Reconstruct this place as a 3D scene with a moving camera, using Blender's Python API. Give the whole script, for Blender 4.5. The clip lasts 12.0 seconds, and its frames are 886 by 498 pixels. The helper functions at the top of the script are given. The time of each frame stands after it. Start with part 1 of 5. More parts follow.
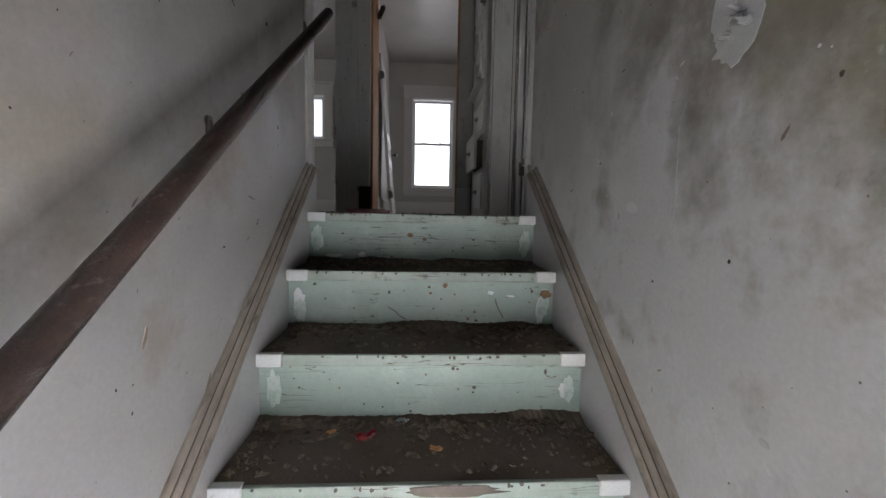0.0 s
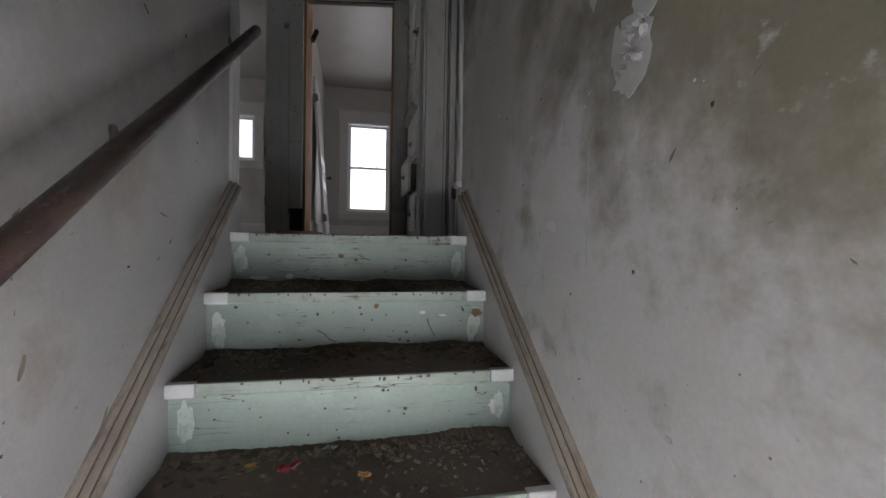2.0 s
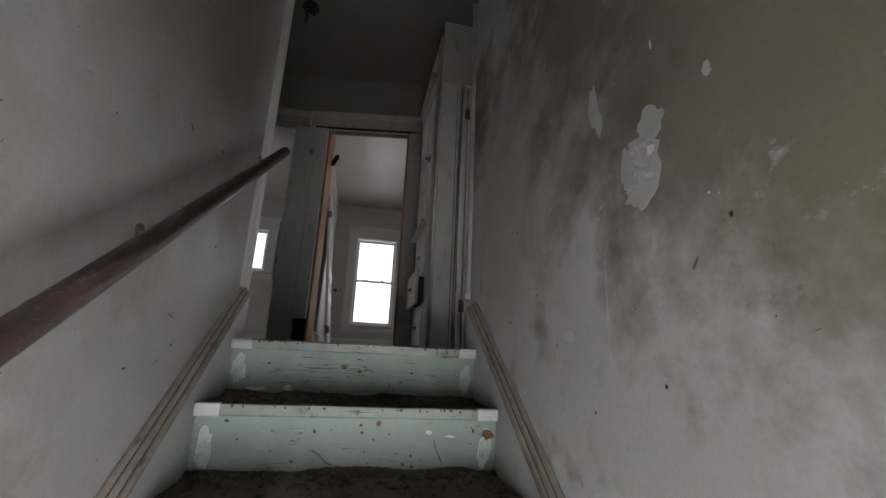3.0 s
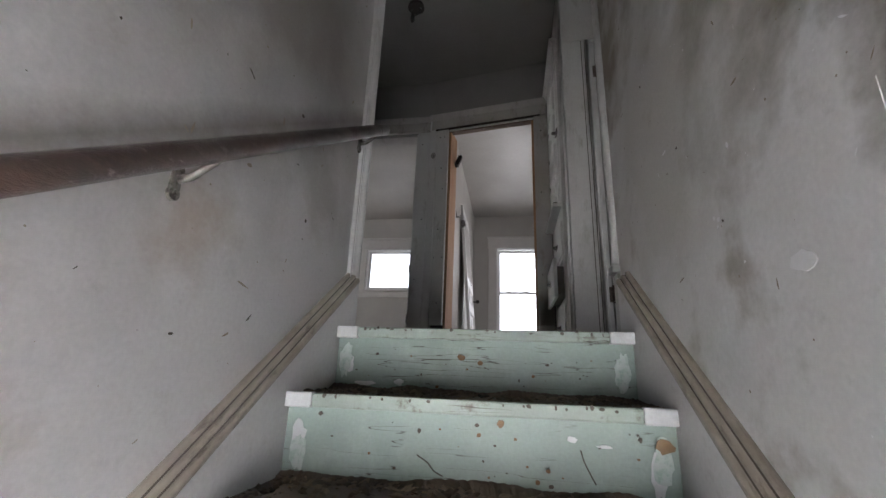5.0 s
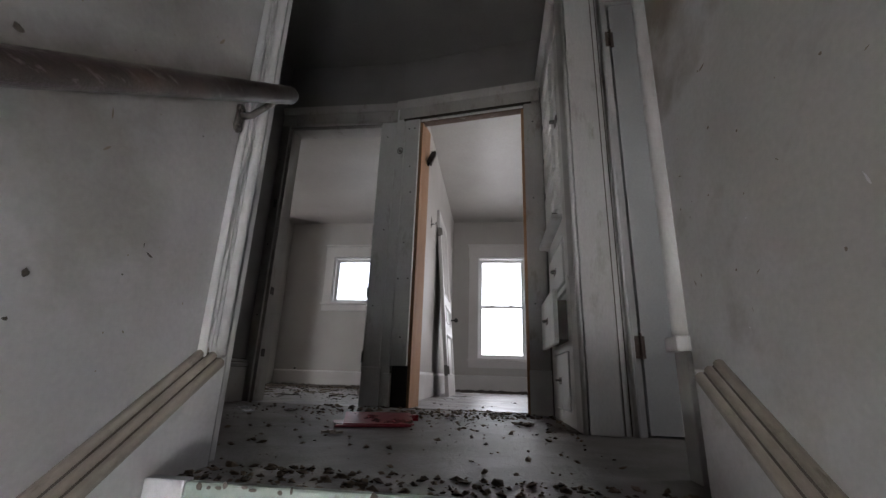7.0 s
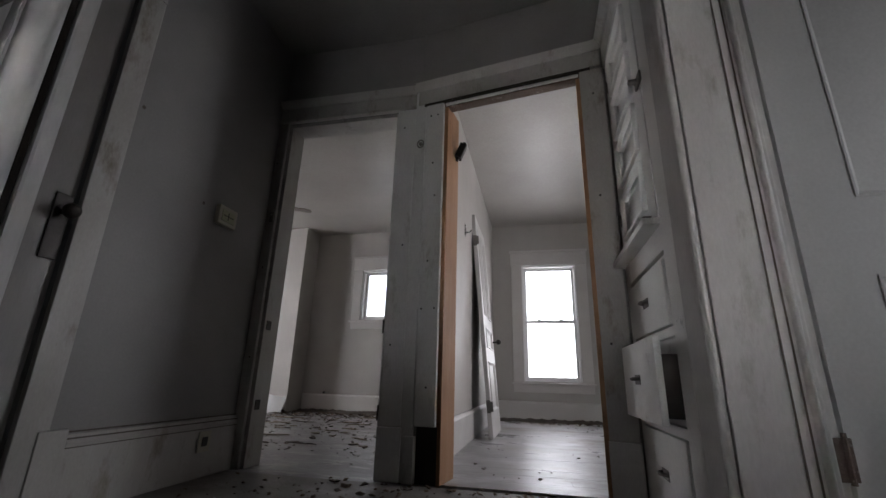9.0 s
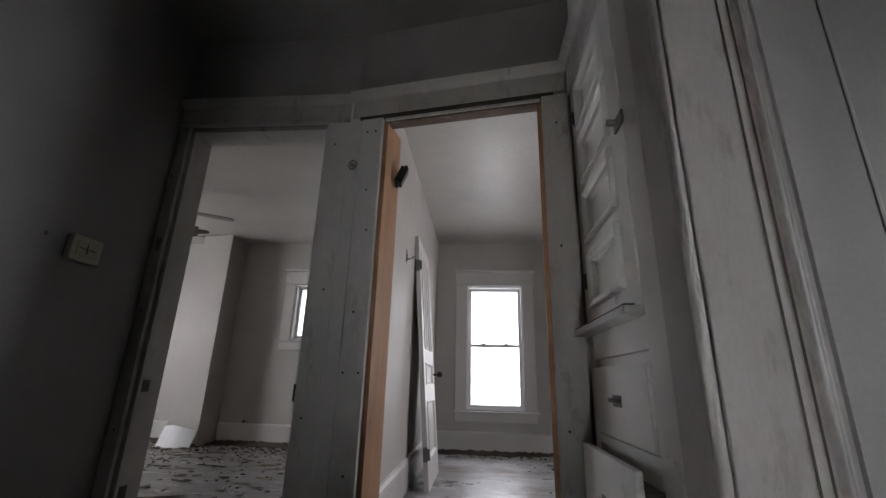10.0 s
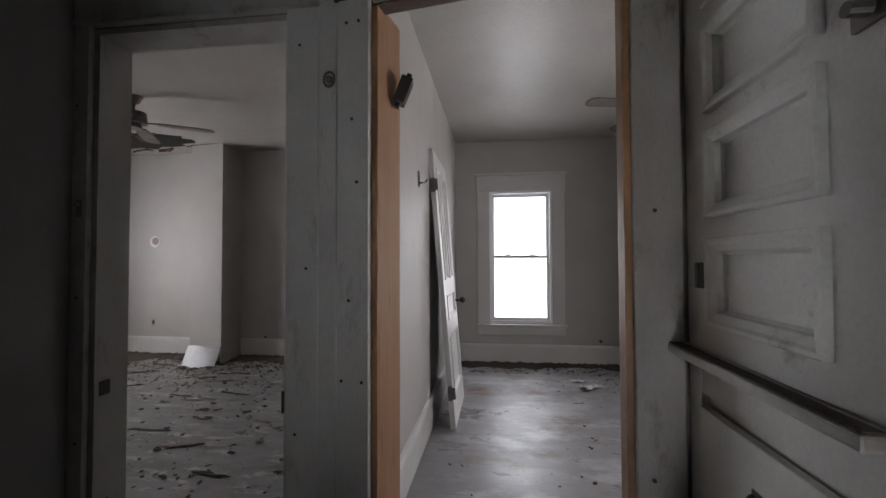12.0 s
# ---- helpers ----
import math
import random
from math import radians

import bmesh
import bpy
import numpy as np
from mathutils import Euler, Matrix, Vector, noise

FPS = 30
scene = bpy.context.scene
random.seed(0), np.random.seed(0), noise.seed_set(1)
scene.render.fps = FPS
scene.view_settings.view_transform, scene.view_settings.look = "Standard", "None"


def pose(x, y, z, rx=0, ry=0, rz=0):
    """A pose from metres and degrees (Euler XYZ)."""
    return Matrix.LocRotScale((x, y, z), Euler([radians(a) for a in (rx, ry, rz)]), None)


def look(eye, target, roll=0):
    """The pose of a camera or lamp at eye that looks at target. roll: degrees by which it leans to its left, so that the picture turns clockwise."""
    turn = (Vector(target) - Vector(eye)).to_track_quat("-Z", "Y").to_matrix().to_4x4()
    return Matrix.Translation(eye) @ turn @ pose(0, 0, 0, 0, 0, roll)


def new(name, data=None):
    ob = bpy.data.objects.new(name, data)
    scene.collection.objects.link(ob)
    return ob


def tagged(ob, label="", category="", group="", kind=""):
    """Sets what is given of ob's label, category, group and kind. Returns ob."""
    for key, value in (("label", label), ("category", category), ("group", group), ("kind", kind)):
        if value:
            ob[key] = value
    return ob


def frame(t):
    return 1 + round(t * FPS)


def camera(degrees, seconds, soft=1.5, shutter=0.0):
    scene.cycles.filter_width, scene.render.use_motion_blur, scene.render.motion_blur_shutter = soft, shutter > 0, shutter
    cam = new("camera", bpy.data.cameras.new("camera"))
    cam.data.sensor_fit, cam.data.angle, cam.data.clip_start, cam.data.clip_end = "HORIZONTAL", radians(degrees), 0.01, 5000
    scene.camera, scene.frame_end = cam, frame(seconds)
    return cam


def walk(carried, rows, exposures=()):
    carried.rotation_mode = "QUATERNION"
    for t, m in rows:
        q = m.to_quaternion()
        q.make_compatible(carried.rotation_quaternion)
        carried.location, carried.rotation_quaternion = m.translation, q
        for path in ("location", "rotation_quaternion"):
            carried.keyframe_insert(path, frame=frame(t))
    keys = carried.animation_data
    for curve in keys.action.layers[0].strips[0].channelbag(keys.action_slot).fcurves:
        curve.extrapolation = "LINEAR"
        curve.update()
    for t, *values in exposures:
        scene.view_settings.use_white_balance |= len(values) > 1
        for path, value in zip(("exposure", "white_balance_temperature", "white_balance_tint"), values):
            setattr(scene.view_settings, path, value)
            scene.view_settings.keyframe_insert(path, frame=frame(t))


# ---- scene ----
cam = camera(92.6, 12.0)
EXPOSURE = [(0, -0.4), (0.5, -0.5), (1.5, -0.5), (2.5, -0.6), (4.5, 0.2), (5.5, 0.4), (6.5, 0.35), (8.5, 0.5), (9.5, 0.3), (12, 0.25)]
PATH = [
    (0, (-0.027, 0.028, 0.011), (0.098, 2.018, -0.15), 1.1),
    (0.5, (-0.034, 0.023, -0.013), (0.2, 2.003, -0.168), 1.1),
    (1, (-0.014, 0.021, -0.007), (0.281, 1.994, -0.154), 0.9),
    (1.5, (0.005, 0.013, -0.003), (0.389, 1.971, -0.144), 0.9),
    (2, (-0.002, 0.019, -0.008), (0.409, 1.976, -0.046), 1.0),
    (2.5, (-0.032, 0.028, -0.018), (0.389, 1.964, 0.253), 1.6),
    (2.7, (-0.037, 0.031, -0.02), (0.364, 1.939, 0.424), 2.1),
    (4.3, (0.114, 0.229, -0.094), (0.095, 2.148, 0.467), 1.7),
    (4.5, (0.122, 0.263, -0.088), (-0.062, 2.173, 0.476), 2.2),
    (5, (0.106, 0.421, -0.135), (-0.21, 2.312, 0.437), 2.2),
    (5.5, (0.058, 0.7, -0.08), (-0.278, 2.589, 0.486), 2.6),
    (6, (0.157, 0.774, -0.057), (-0.002, 2.678, 0.532), 2.1),
    (6.5, (0.136, 0.981, 0.023), (0.016, 2.89, 0.606), 2.3),
    (6.7, (0.094, 1.021, 0.104), (-0.083, 2.927, 0.683), 2.4),
    (8.3, (0.13, 1.462, 0.339), (-0.191, 3.346, 0.929), 1.5),
    (8.5, (0.112, 1.531, 0.408), (-0.244, 3.408, 0.999), 1.7),
    (8.9, (0.042, 1.656, 0.45), (-0.354, 3.524, 1.042), 1.4),
    (9, (0.037, 1.689, 0.46), (-0.379, 3.555, 1.048), 1.5),
    (9.5, (0.025, 1.828, 0.643), (-0.383, 3.692, 1.244), 1.8),
    (10, (0.032, 1.99, 0.777), (-0.141, 3.892, 1.373), 1.5),
    (10.5, (-0.051, 2.065, 0.885), (-0.209, 3.966, 1.488), 1.7),
    (11, (-0.192, 2.221, 0.964), (-0.455, 4.117, 1.542), 1.8),
    (11.5, (-0.197, 2.334, 1.118), (-0.469, 4.272, 1.53), 0.8),
    (12, (-0.045, 2.481, 1.175), (-0.298, 4.464, 1.228), -0.2),
]
walk(cam, [(t, look(eye, target, roll)) for t, eye, target, roll in PATH], EXPOSURE)
LIGHT = {"window": 14, "small_window": 4, "west_window": 42, "east_window": 17, "alcove": 2.4, "entry": 30, "lower_east": 180, "lower_west": 10500}

# ---- world, lamps ----
world = bpy.data.worlds.new("overcast")
scene.world = world
world.use_nodes = True
wn = world.node_tree.nodes
sky = wn.new("ShaderNodeTexSky")
sky.sky_type, sky.sun_disc = "NISHITA", False
sky.sun_elevation, sky.sun_rotation = radians(35), radians(200)
sky.dust_density = 3.0
wn["Background"].inputs["Strength"].default_value = 0.1
world.node_tree.links.new(sky.outputs[0], wn["Background"].inputs["Color"])

sun = new("sun", bpy.data.lights.new("sun", "SUN"))
sun.data.energy, sun.data.angle, sun.data.color = 0.8, radians(14), (1.0, 0.97, 0.93)
sun.matrix_world = pose(0, 0, 20, 55, 0, 20)


def daylight(name, eye, target, w, h, energy, colour=(0.965, 0.945, 1.0)):
    """Sky light in an opening, known or added."""
    lamp = new(name, bpy.data.lights.new(name, "AREA"))
    lamp.data.shape, lamp.data.size, lamp.data.size_y = "RECTANGLE", w, h
    lamp.data.energy, lamp.data.color = energy, colour
    lamp.matrix_world = look(eye, target)
    return lamp


daylight("sky_at_window", (0.22, 7.60, 1.22), (0.22, 0, 1.22), 0.80, 1.56, LIGHT["window"])
daylight("sky_at_small_window", (-2.02, 7.60, 1.60), (-2.02, 0, 1.60), 0.92, 0.80, LIGHT["small_window"])
daylight("sky_at_west_window", (-5.62, 5.60, 1.35), (0, 5.60, 1.35), 0.9, 1.5, LIGHT["west_window"])
daylight("sky_at_entry", (0.0, -3.36, -1.62), (0, 0, -1.5), 0.84, 1.9, LIGHT["entry"])
# two added lamps that light the stair walls from an unseen lower room
daylight("added_light_lower_east", (2.16, -1.75, -1.40), (0, -1.75, -1.40), 1.5, 1.4, LIGHT["lower_east"], (0.87, 0.905, 1.0))
daylight("added_light_lower_west", (-2.16, -1.75, -1.40), (0, -1.75, -1.40), 1.5, 1.4, LIGHT["lower_west"], (0.87, 0.905, 1.0))
# added fill lamp that brightens the alcove and the west hall wall
daylight("alcove_fill_light", (1.56, 2.45, 0.95), (-1.5, 3.0, 0.80), 0.20, 0.86, LIGHT["alcove"])
daylight("sky_at_east_window", (2.02, 4.95, 1.35), (0, 4.95, 1.35), 0.8, 1.4, LIGHT["east_window"])


# ---- materials ----
def material(name, colours, rough=0.6, grain=6.0, spot=None, spots=(0.62, 0.72), spot_scale=3.0, bump=0.15, fine=60.0,
             stretch=(1, 1, 1), metal=0.0, per_object=0.0, spec=0.5, second=None, rough_var=0.12, patches=(), cracks=None, island=0.0, shade_bands=()):
    """Painted, plastered or wooden surface: two tones mixed by broad noise, a fine grain, and stains or chips of a third tone."""
    m = bpy.data.materials.new(name)
    m.use_nodes = True
    n, l = m.node_tree.nodes, m.node_tree.links
    out = n["Principled BSDF"]
    out.inputs["Metallic"].default_value = metal
    out.inputs["Specular IOR Level"].default_value = spec
    co, mp = n.new("ShaderNodeTexCoord"), n.new("ShaderNodeMapping")
    mp.inputs["Scale"].default_value = stretch
    l.new(co.outputs["Object"], mp.inputs["Vector"])

    def noise_tex(scale, detail=6.0, roughness=0.6):
        t = n.new("ShaderNodeTexNoise")
        t.inputs["Scale"].default_value, t.inputs["Detail"].default_value, t.inputs["Roughness"].default_value = scale, detail, roughness
        l.new(mp.outputs[0], t.inputs["Vector"])
        return t.outputs["Fac"]

    def ramp(fac, lo, hi):
        r = n.new("ShaderNodeMapRange")
        r.inputs["From Min"].default_value, r.inputs["From Max"].default_value = lo, hi
        l.new(fac, r.inputs["Value"])
        return r.outputs[0]

    def blend(fac, a, b):
        x = n.new("ShaderNodeMix")
        x.data_type = "RGBA"
        l.new(fac, x.inputs["Factor"])
        for socket, v in ((x.inputs["A"], a), (x.inputs["B"], b)):
            if isinstance(v, tuple):
                socket.default_value = (*v, 1)
            else:
                l.new(v, socket)
        return x.outputs["Result"]

    broad = ramp(noise_tex(grain, 8.0, 0.65), 0.22, 0.78)
    colour = blend(broad, colours[0], colours[1])
    small = noise_tex(fine, 3.0)
    if second:
        tone, lo, hi, sc = second
        colour = blend(ramp(noise_tex(sc, 7.0, 0.7), lo, hi), colour, tone)
    if spot:
        colour = blend(ramp(noise_tex(spot_scale, 9.0, 0.72), *spots), colour, spot)
    for centre, radius, tone, sc, lo, hi in patches:
        far, mix = n.new("ShaderNodeVectorMath"), n.new("ShaderNodeMath")
        far.operation = "DISTANCE"
        far.inputs[1].default_value = centre
        l.new(co.outputs["Object"], far.inputs[0])
        near = n.new("ShaderNodeMapRange")
        near.inputs["From Min"].default_value, near.inputs["From Max"].default_value = radius, 0.0
        l.new(far.outputs["Value"], near.inputs["Value"])
        mix.operation = "MULTIPLY_ADD"
        l.new(noise_tex(sc, 6.0, 0.56) if sc < 8 else noise_tex(sc, 8.0, 0.62), mix.inputs[0])
        mix.inputs[1].default_value = 1.6
        l.new(near.outputs[0], mix.inputs[2])
        colour = blend(ramp(mix.outputs[0], lo, hi), colour, tone)
    # painted shade: a dark strip along a sloping line, edges broken by noise
    for slope, rise, width, tone in shade_bands:
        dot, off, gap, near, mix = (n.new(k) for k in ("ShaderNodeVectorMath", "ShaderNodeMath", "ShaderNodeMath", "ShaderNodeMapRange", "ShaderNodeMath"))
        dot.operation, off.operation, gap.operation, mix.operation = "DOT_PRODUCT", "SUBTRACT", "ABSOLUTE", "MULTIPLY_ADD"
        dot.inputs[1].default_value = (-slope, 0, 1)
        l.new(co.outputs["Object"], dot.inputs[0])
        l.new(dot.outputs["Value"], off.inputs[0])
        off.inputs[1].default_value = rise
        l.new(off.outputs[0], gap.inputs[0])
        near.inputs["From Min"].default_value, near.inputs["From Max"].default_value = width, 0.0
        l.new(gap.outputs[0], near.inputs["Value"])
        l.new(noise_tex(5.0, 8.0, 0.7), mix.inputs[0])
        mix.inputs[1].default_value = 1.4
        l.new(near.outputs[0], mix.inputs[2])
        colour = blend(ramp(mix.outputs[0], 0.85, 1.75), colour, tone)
    if cracks:
        sx, tone, width = cracks
        cm, wv = n.new("ShaderNodeMapping"), n.new("ShaderNodeTexNoise")
        cm.inputs["Scale"].default_value = sx
        l.new(co.outputs["Object"], cm.inputs["Vector"])
        wv.inputs["Scale"].default_value, wv.inputs["Detail"].default_value = 1.0, 3.0
        l.new(cm.outputs[0], wv.inputs["Vector"])
        off = n.new("ShaderNodeMath")
        off.operation = "SUBTRACT"
        off.inputs[1].default_value = 0.5
        l.new(wv.outputs["Fac"], off.inputs[0])
        absol = n.new("ShaderNodeMath")
        absol.operation = "ABSOLUTE"
        l.new(off.outputs[0], absol.inputs[0])
        gate = ramp(noise_tex(4.0, 2.0), 0.49, 0.56)
        line = ramp(absol.outputs[0], width, width * 0.35)
        both = n.new("ShaderNodeMath")
        both.operation = "MULTIPLY"
        l.new(line, both.inputs[0])
        l.new(gate, both.inputs[1])
        colour = blend(both.outputs[0], colour, tone)
    hsv = n.new("ShaderNodeHueSaturation")
    l.new(colour, hsv.inputs["Color"])
    value = ramp(small, 0.0, 1.0)
    span = n.new("ShaderNodeMapRange")
    span.inputs["To Min"].default_value, span.inputs["To Max"].default_value = 0.86, 1.14
    l.new(value, span.inputs["Value"])
    last = span.outputs[0]
    if per_object:
        info, ob_span, mul = n.new("ShaderNodeObjectInfo"), n.new("ShaderNodeMapRange"), n.new("ShaderNodeMath")
        ob_span.inputs["To Min"].default_value, ob_span.inputs["To Max"].default_value = 1 - per_object, 1 + per_object
        l.new(info.outputs["Random"], ob_span.inputs["Value"])
        mul.operation = "MULTIPLY"
        l.new(ob_span.outputs[0], mul.inputs[0])
        l.new(last, mul.inputs[1])
        last = mul.outputs[0]
    if island:
        geo, isl, mul2 = n.new("ShaderNodeNewGeometry"), n.new("ShaderNodeMapRange"), n.new("ShaderNodeMath")
        isl.inputs["To Min"].default_value, isl.inputs["To Max"].default_value = 1 - island, 1 + 1.6 * island
        l.new(geo.outputs["Random Per Island"], isl.inputs["Value"])
        mul2.operation = "MULTIPLY"
        l.new(isl.outputs[0], mul2.inputs[0])
        l.new(last, mul2.inputs[1])
        last = mul2.outputs[0]
    l.new(last, hsv.inputs["Value"])
    l.new(hsv.outputs[0], out.inputs["Base Color"])
    rv = n.new("ShaderNodeMapRange")
    rv.inputs["To Min"].default_value, rv.inputs["To Max"].default_value = max(0.03, rough - rough_var), min(1, rough + rough_var)
    l.new(broad, rv.inputs["Value"])
    l.new(rv.outputs[0], out.inputs["Roughness"])
    if bump:
        add, bp = n.new("ShaderNodeMath"), n.new("ShaderNodeBump")
        add.operation = "ADD"
        l.new(small, add.inputs[0])
        l.new(broad, add.inputs[1])
        bp.inputs["Strength"].default_value, bp.inputs["Distance"].default_value = bump, 0.01
        l.new(add.outputs[0], bp.inputs["Height"])
        l.new(bp.outputs[0], out.inputs["Normal"])
    return m


PLASTER_MOULD = material("mouldy_plaster", ((0.70, 0.697, 0.695), (0.62, 0.616, 0.61)), 0.42, 1.6, (0.42, 0.40, 0.37), (0.62, 0.9), 14.0, 0.035, 90,
                         second=((0.72, 0.72, 0.725), 0.50, 0.66, 3.0), patches=(
                             # first patch: brown mould stain, deepened to carry the upper wall's shade
                             ((4.05, 0, 1.10), 1.15, (0.20, 0.178, 0.145), 4.5, 0.94, 1.36), ((3.70, 0, 0.26), 0.50, (0.33, 0.305, 0.225), 13.0, 1.02, 1.70),
                             ((3.85, 0, 0.58), 0.62, (0.14, 0.122, 0.09), 12.0, 1.0, 1.72), ((3.70, 0, 0.22), 0.55, (0.19, 0.17, 0.115), 24.0, 1.62, 1.95),
                             ((3.66, 0, 0.48), 0.50, (0.235, 0.21, 0.16), 5.0, 0.86, 1.36), ((3.74, 0, 0.22), 0.55, (0.62, 0.62, 0.61), 15.0, 1.82, 2.02),
                             ((4.9, 0, 0.55), 0.75, (0.52, 0.505, 0.475), 3.4, 0.92, 1.5), ((5.40, 0, 1.2), 0.55, (0.24, 0.20, 0.155), 5.0, 0.95, 1.5)))
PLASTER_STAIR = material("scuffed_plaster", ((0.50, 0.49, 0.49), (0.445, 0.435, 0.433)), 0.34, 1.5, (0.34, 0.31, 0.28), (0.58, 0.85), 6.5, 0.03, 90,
                         # the band is the handrail's shadow, painted on the wall above it
                         rough_var=0.05, second=((0.47, 0.45, 0.435), 0.30, 1.0, 2.0), shade_bands=((0.68, -2.655, 0.085, (0.17, 0.155, 0.142)),), patches=(
                             ((4.42, 0.0, 0.14), 0.20, (0.36, 0.31, 0.27), 9.0, 1.05, 1.7), ((4.15, 0.0, -0.24), 0.16, (0.40, 0.36, 0.33), 14.0, 1.25, 1.65),
                             ((3.9, 0.0, 0.10), 0.35, (0.40, 0.36, 0.31), 6.0, 1.0, 1.7), ((4.9, 0.0, 0.45), 0.30, (0.40, 0.385, 0.36), 8.0, 1.1, 1.6),
                             # wide patch paints the shade of the poorly lit upper wall
                             ((4.6, 0.0, 1.05), 0.95, (0.23, 0.212, 0.195), 2.0, 0.85, 1.6)))
SKIRT = material("painted_skirt", ((0.50, 0.49, 0.49), (0.42, 0.41, 0.405)), 0.4, 2.0, (0.27, 0.245, 0.22), (0.58, 0.80), 7.0, 0.03, 90)
# base darkened to carry the hall's dim light; the spots are grime
PLASTER_HALL = material("grimy_dim_plaster", ((0.20, 0.194, 0.188), (0.15, 0.144, 0.138)), 0.6, 1.6, (0.12, 0.10, 0.085), (0.60, 0.82), 2.2, 0.03, 90)
PLASTER_ROOM = material("cream_plaster", ((0.39, 0.37, 0.345), (0.325, 0.308, 0.286)), 0.55, 1.2, (0.24, 0.195, 0.15), (0.68, 0.88), 2.6, 0.02, 90)
CEILING = material("ceiling_paint", ((0.36, 0.34, 0.315), (0.30, 0.282, 0.258)), 0.42, 1.1, (0.30, 0.25, 0.20), (0.70, 0.88), 2.0, 0.03, 60)
# ceiling tone darkened to stand for the weak light in the hall
CEILING_HALL = material("dim_ceiling_paint", ((0.165, 0.16, 0.155), (0.13, 0.126, 0.12)), 0.6, 1.3, (0.10, 0.09, 0.08), (0.64, 0.82), 2.0, 0.03, 60)
MINT = material("mint_paint", ((0.27, 0.332, 0.297), (0.225, 0.285, 0.25)), 0.5, 5.0, (0.15, 0.14, 0.11), (0.68, 0.76), 9.0, 0.06, 120,
                second=((0.38, 0.44, 0.405), 0.54, 0.78, 3.0), cracks=((1.6, 1.0, 34.0), (0.07, 0.065, 0.055), 0.007))
NOSE = material("worn_mint_edge", ((0.28, 0.335, 0.295), (0.19, 0.215, 0.185)), 0.5, 9.0, (0.09, 0.07, 0.05), (0.58, 0.70), 16.0, 0.1, 120,
                cracks=((2.5, 1.0, 60.0), (0.06, 0.05, 0.04), 0.014))
TREAD = material("dirty_tread", ((0.070, 0.048, 0.034), (0.108, 0.080, 0.058)), 0.8, 7.0, (0.15, 0.125, 0.10), (0.60, 0.75), 14.0, 0.25, 150)
DIRT = material("dirt_and_plaster_crumbs", ((0.065, 0.047, 0.033), (0.12, 0.09, 0.062)), 0.9, 18.0, (0.21, 0.175, 0.135), (0.62, 0.70), 30.0, 0.3, 150, island=0.55)
WHITE_CHIP = material("white_paint", ((0.62, 0.625, 0.63), (0.52, 0.53, 0.53)), 0.5, 14.0, (0.33, 0.36, 0.33), (0.60, 0.72), 30.0, 0.1, 120)
SCRATCH = material("scraped_pale_plaster", ((0.82, 0.82, 0.83), (0.74, 0.74, 0.75)), 0.7, 30.0, bump=0.1)
WHITE_SMEAR = material("thin_white_smear", ((0.52, 0.56, 0.54), (0.38, 0.46, 0.42)), 0.5, 30.0, (0.33, 0.42, 0.37), (0.50, 0.58), 40.0, 0.1, 120)
RAIL_WOOD = material("dark_handrail", ((0.018, 0.011, 0.009), (0.034, 0.021, 0.017)), 0.42, 7.0, (0.20, 0.18, 0.17), (0.57, 0.74), 26.0, 0.2, 140, stretch=(2.4, 0.7, 2.4), second=((0.055, 0.032, 0.024), 0.5, 0.66, 6.0))
CAP_WOOD = material("worn_cap_moulding", ((0.31, 0.275, 0.23), (0.15, 0.125, 0.10)), 0.5, 8.0, (0.085, 0.065, 0.05), (0.56, 0.70), 9.0, 0.12, 120, stretch=(5, 1, 1))
TRIM = material("grimy_white_woodwork", ((0.51, 0.508, 0.50), (0.43, 0.425, 0.412)), 0.42, 3.0, (0.20, 0.165, 0.125), (0.55, 0.78), 5.0, 0.05, 100,
                stretch=(1.5, 1.5, 0.5))
# white woodwork with brown smudges, base darkened to shade poorly lit boards
TRIM_DIRTY_DIM = material("smudged_shaded_woodwork", ((0.36, 0.35, 0.335), (0.26, 0.245, 0.225)), 0.45, 3.0, (0.13, 0.105, 0.08), (0.55, 0.72), 5.0, 0.06, 100, stretch=(1.5, 1.5, 0.6))
ROOM_TRIM = material("room_woodwork", ((0.50, 0.485, 0.47), (0.44, 0.425, 0.405)), 0.38, 3.0, (0.24, 0.20, 0.15), (0.66, 0.82), 6.0, 0.04, 100)
SASH = material("white_sash", ((0.74, 0.74, 0.74), (0.66, 0.66, 0.66)), 0.4, 5.0, bump=0.08)
PINE = material("bare_pine", ((0.34, 0.18, 0.085), (0.23, 0.115, 0.052)), 0.55, 4.0, (0.11, 0.055, 0.03), (0.58, 0.72), 7.0, 0.06, 120, stretch=(4, 4, 0.35))
SPLINTER = material("splintered_wood", ((0.12, 0.075, 0.05), (0.07, 0.043, 0.03)), 0.7, 12.0, (0.42, 0.36, 0.30), (0.60, 0.70), 10.0, 0.5, 90, stretch=(0.6, 3, 3))
CABINET = material("cabinet_paint", ((0.74, 0.745, 0.72), (0.65, 0.655, 0.63)), 0.34, 2.5, (0.20, 0.18, 0.135), (0.60, 0.78), 5.0, 0.03, 110)
DOOR_PAINT = material("door_paint", ((0.60, 0.61, 0.60), (0.53, 0.54, 0.53)), 0.42, 2.5, (0.22, 0.19, 0.14), (0.68, 0.84), 5.0, 0.03, 110)
DARK_DOOR = material("dark_varnished_door", ((0.20, 0.19, 0.18), (0.14, 0.13, 0.12)), 0.45, 3.0, (0.30, 0.27, 0.23), (0.68, 0.80), 6.0, 0.12, 80, stretch=(2, 2, 0.5))
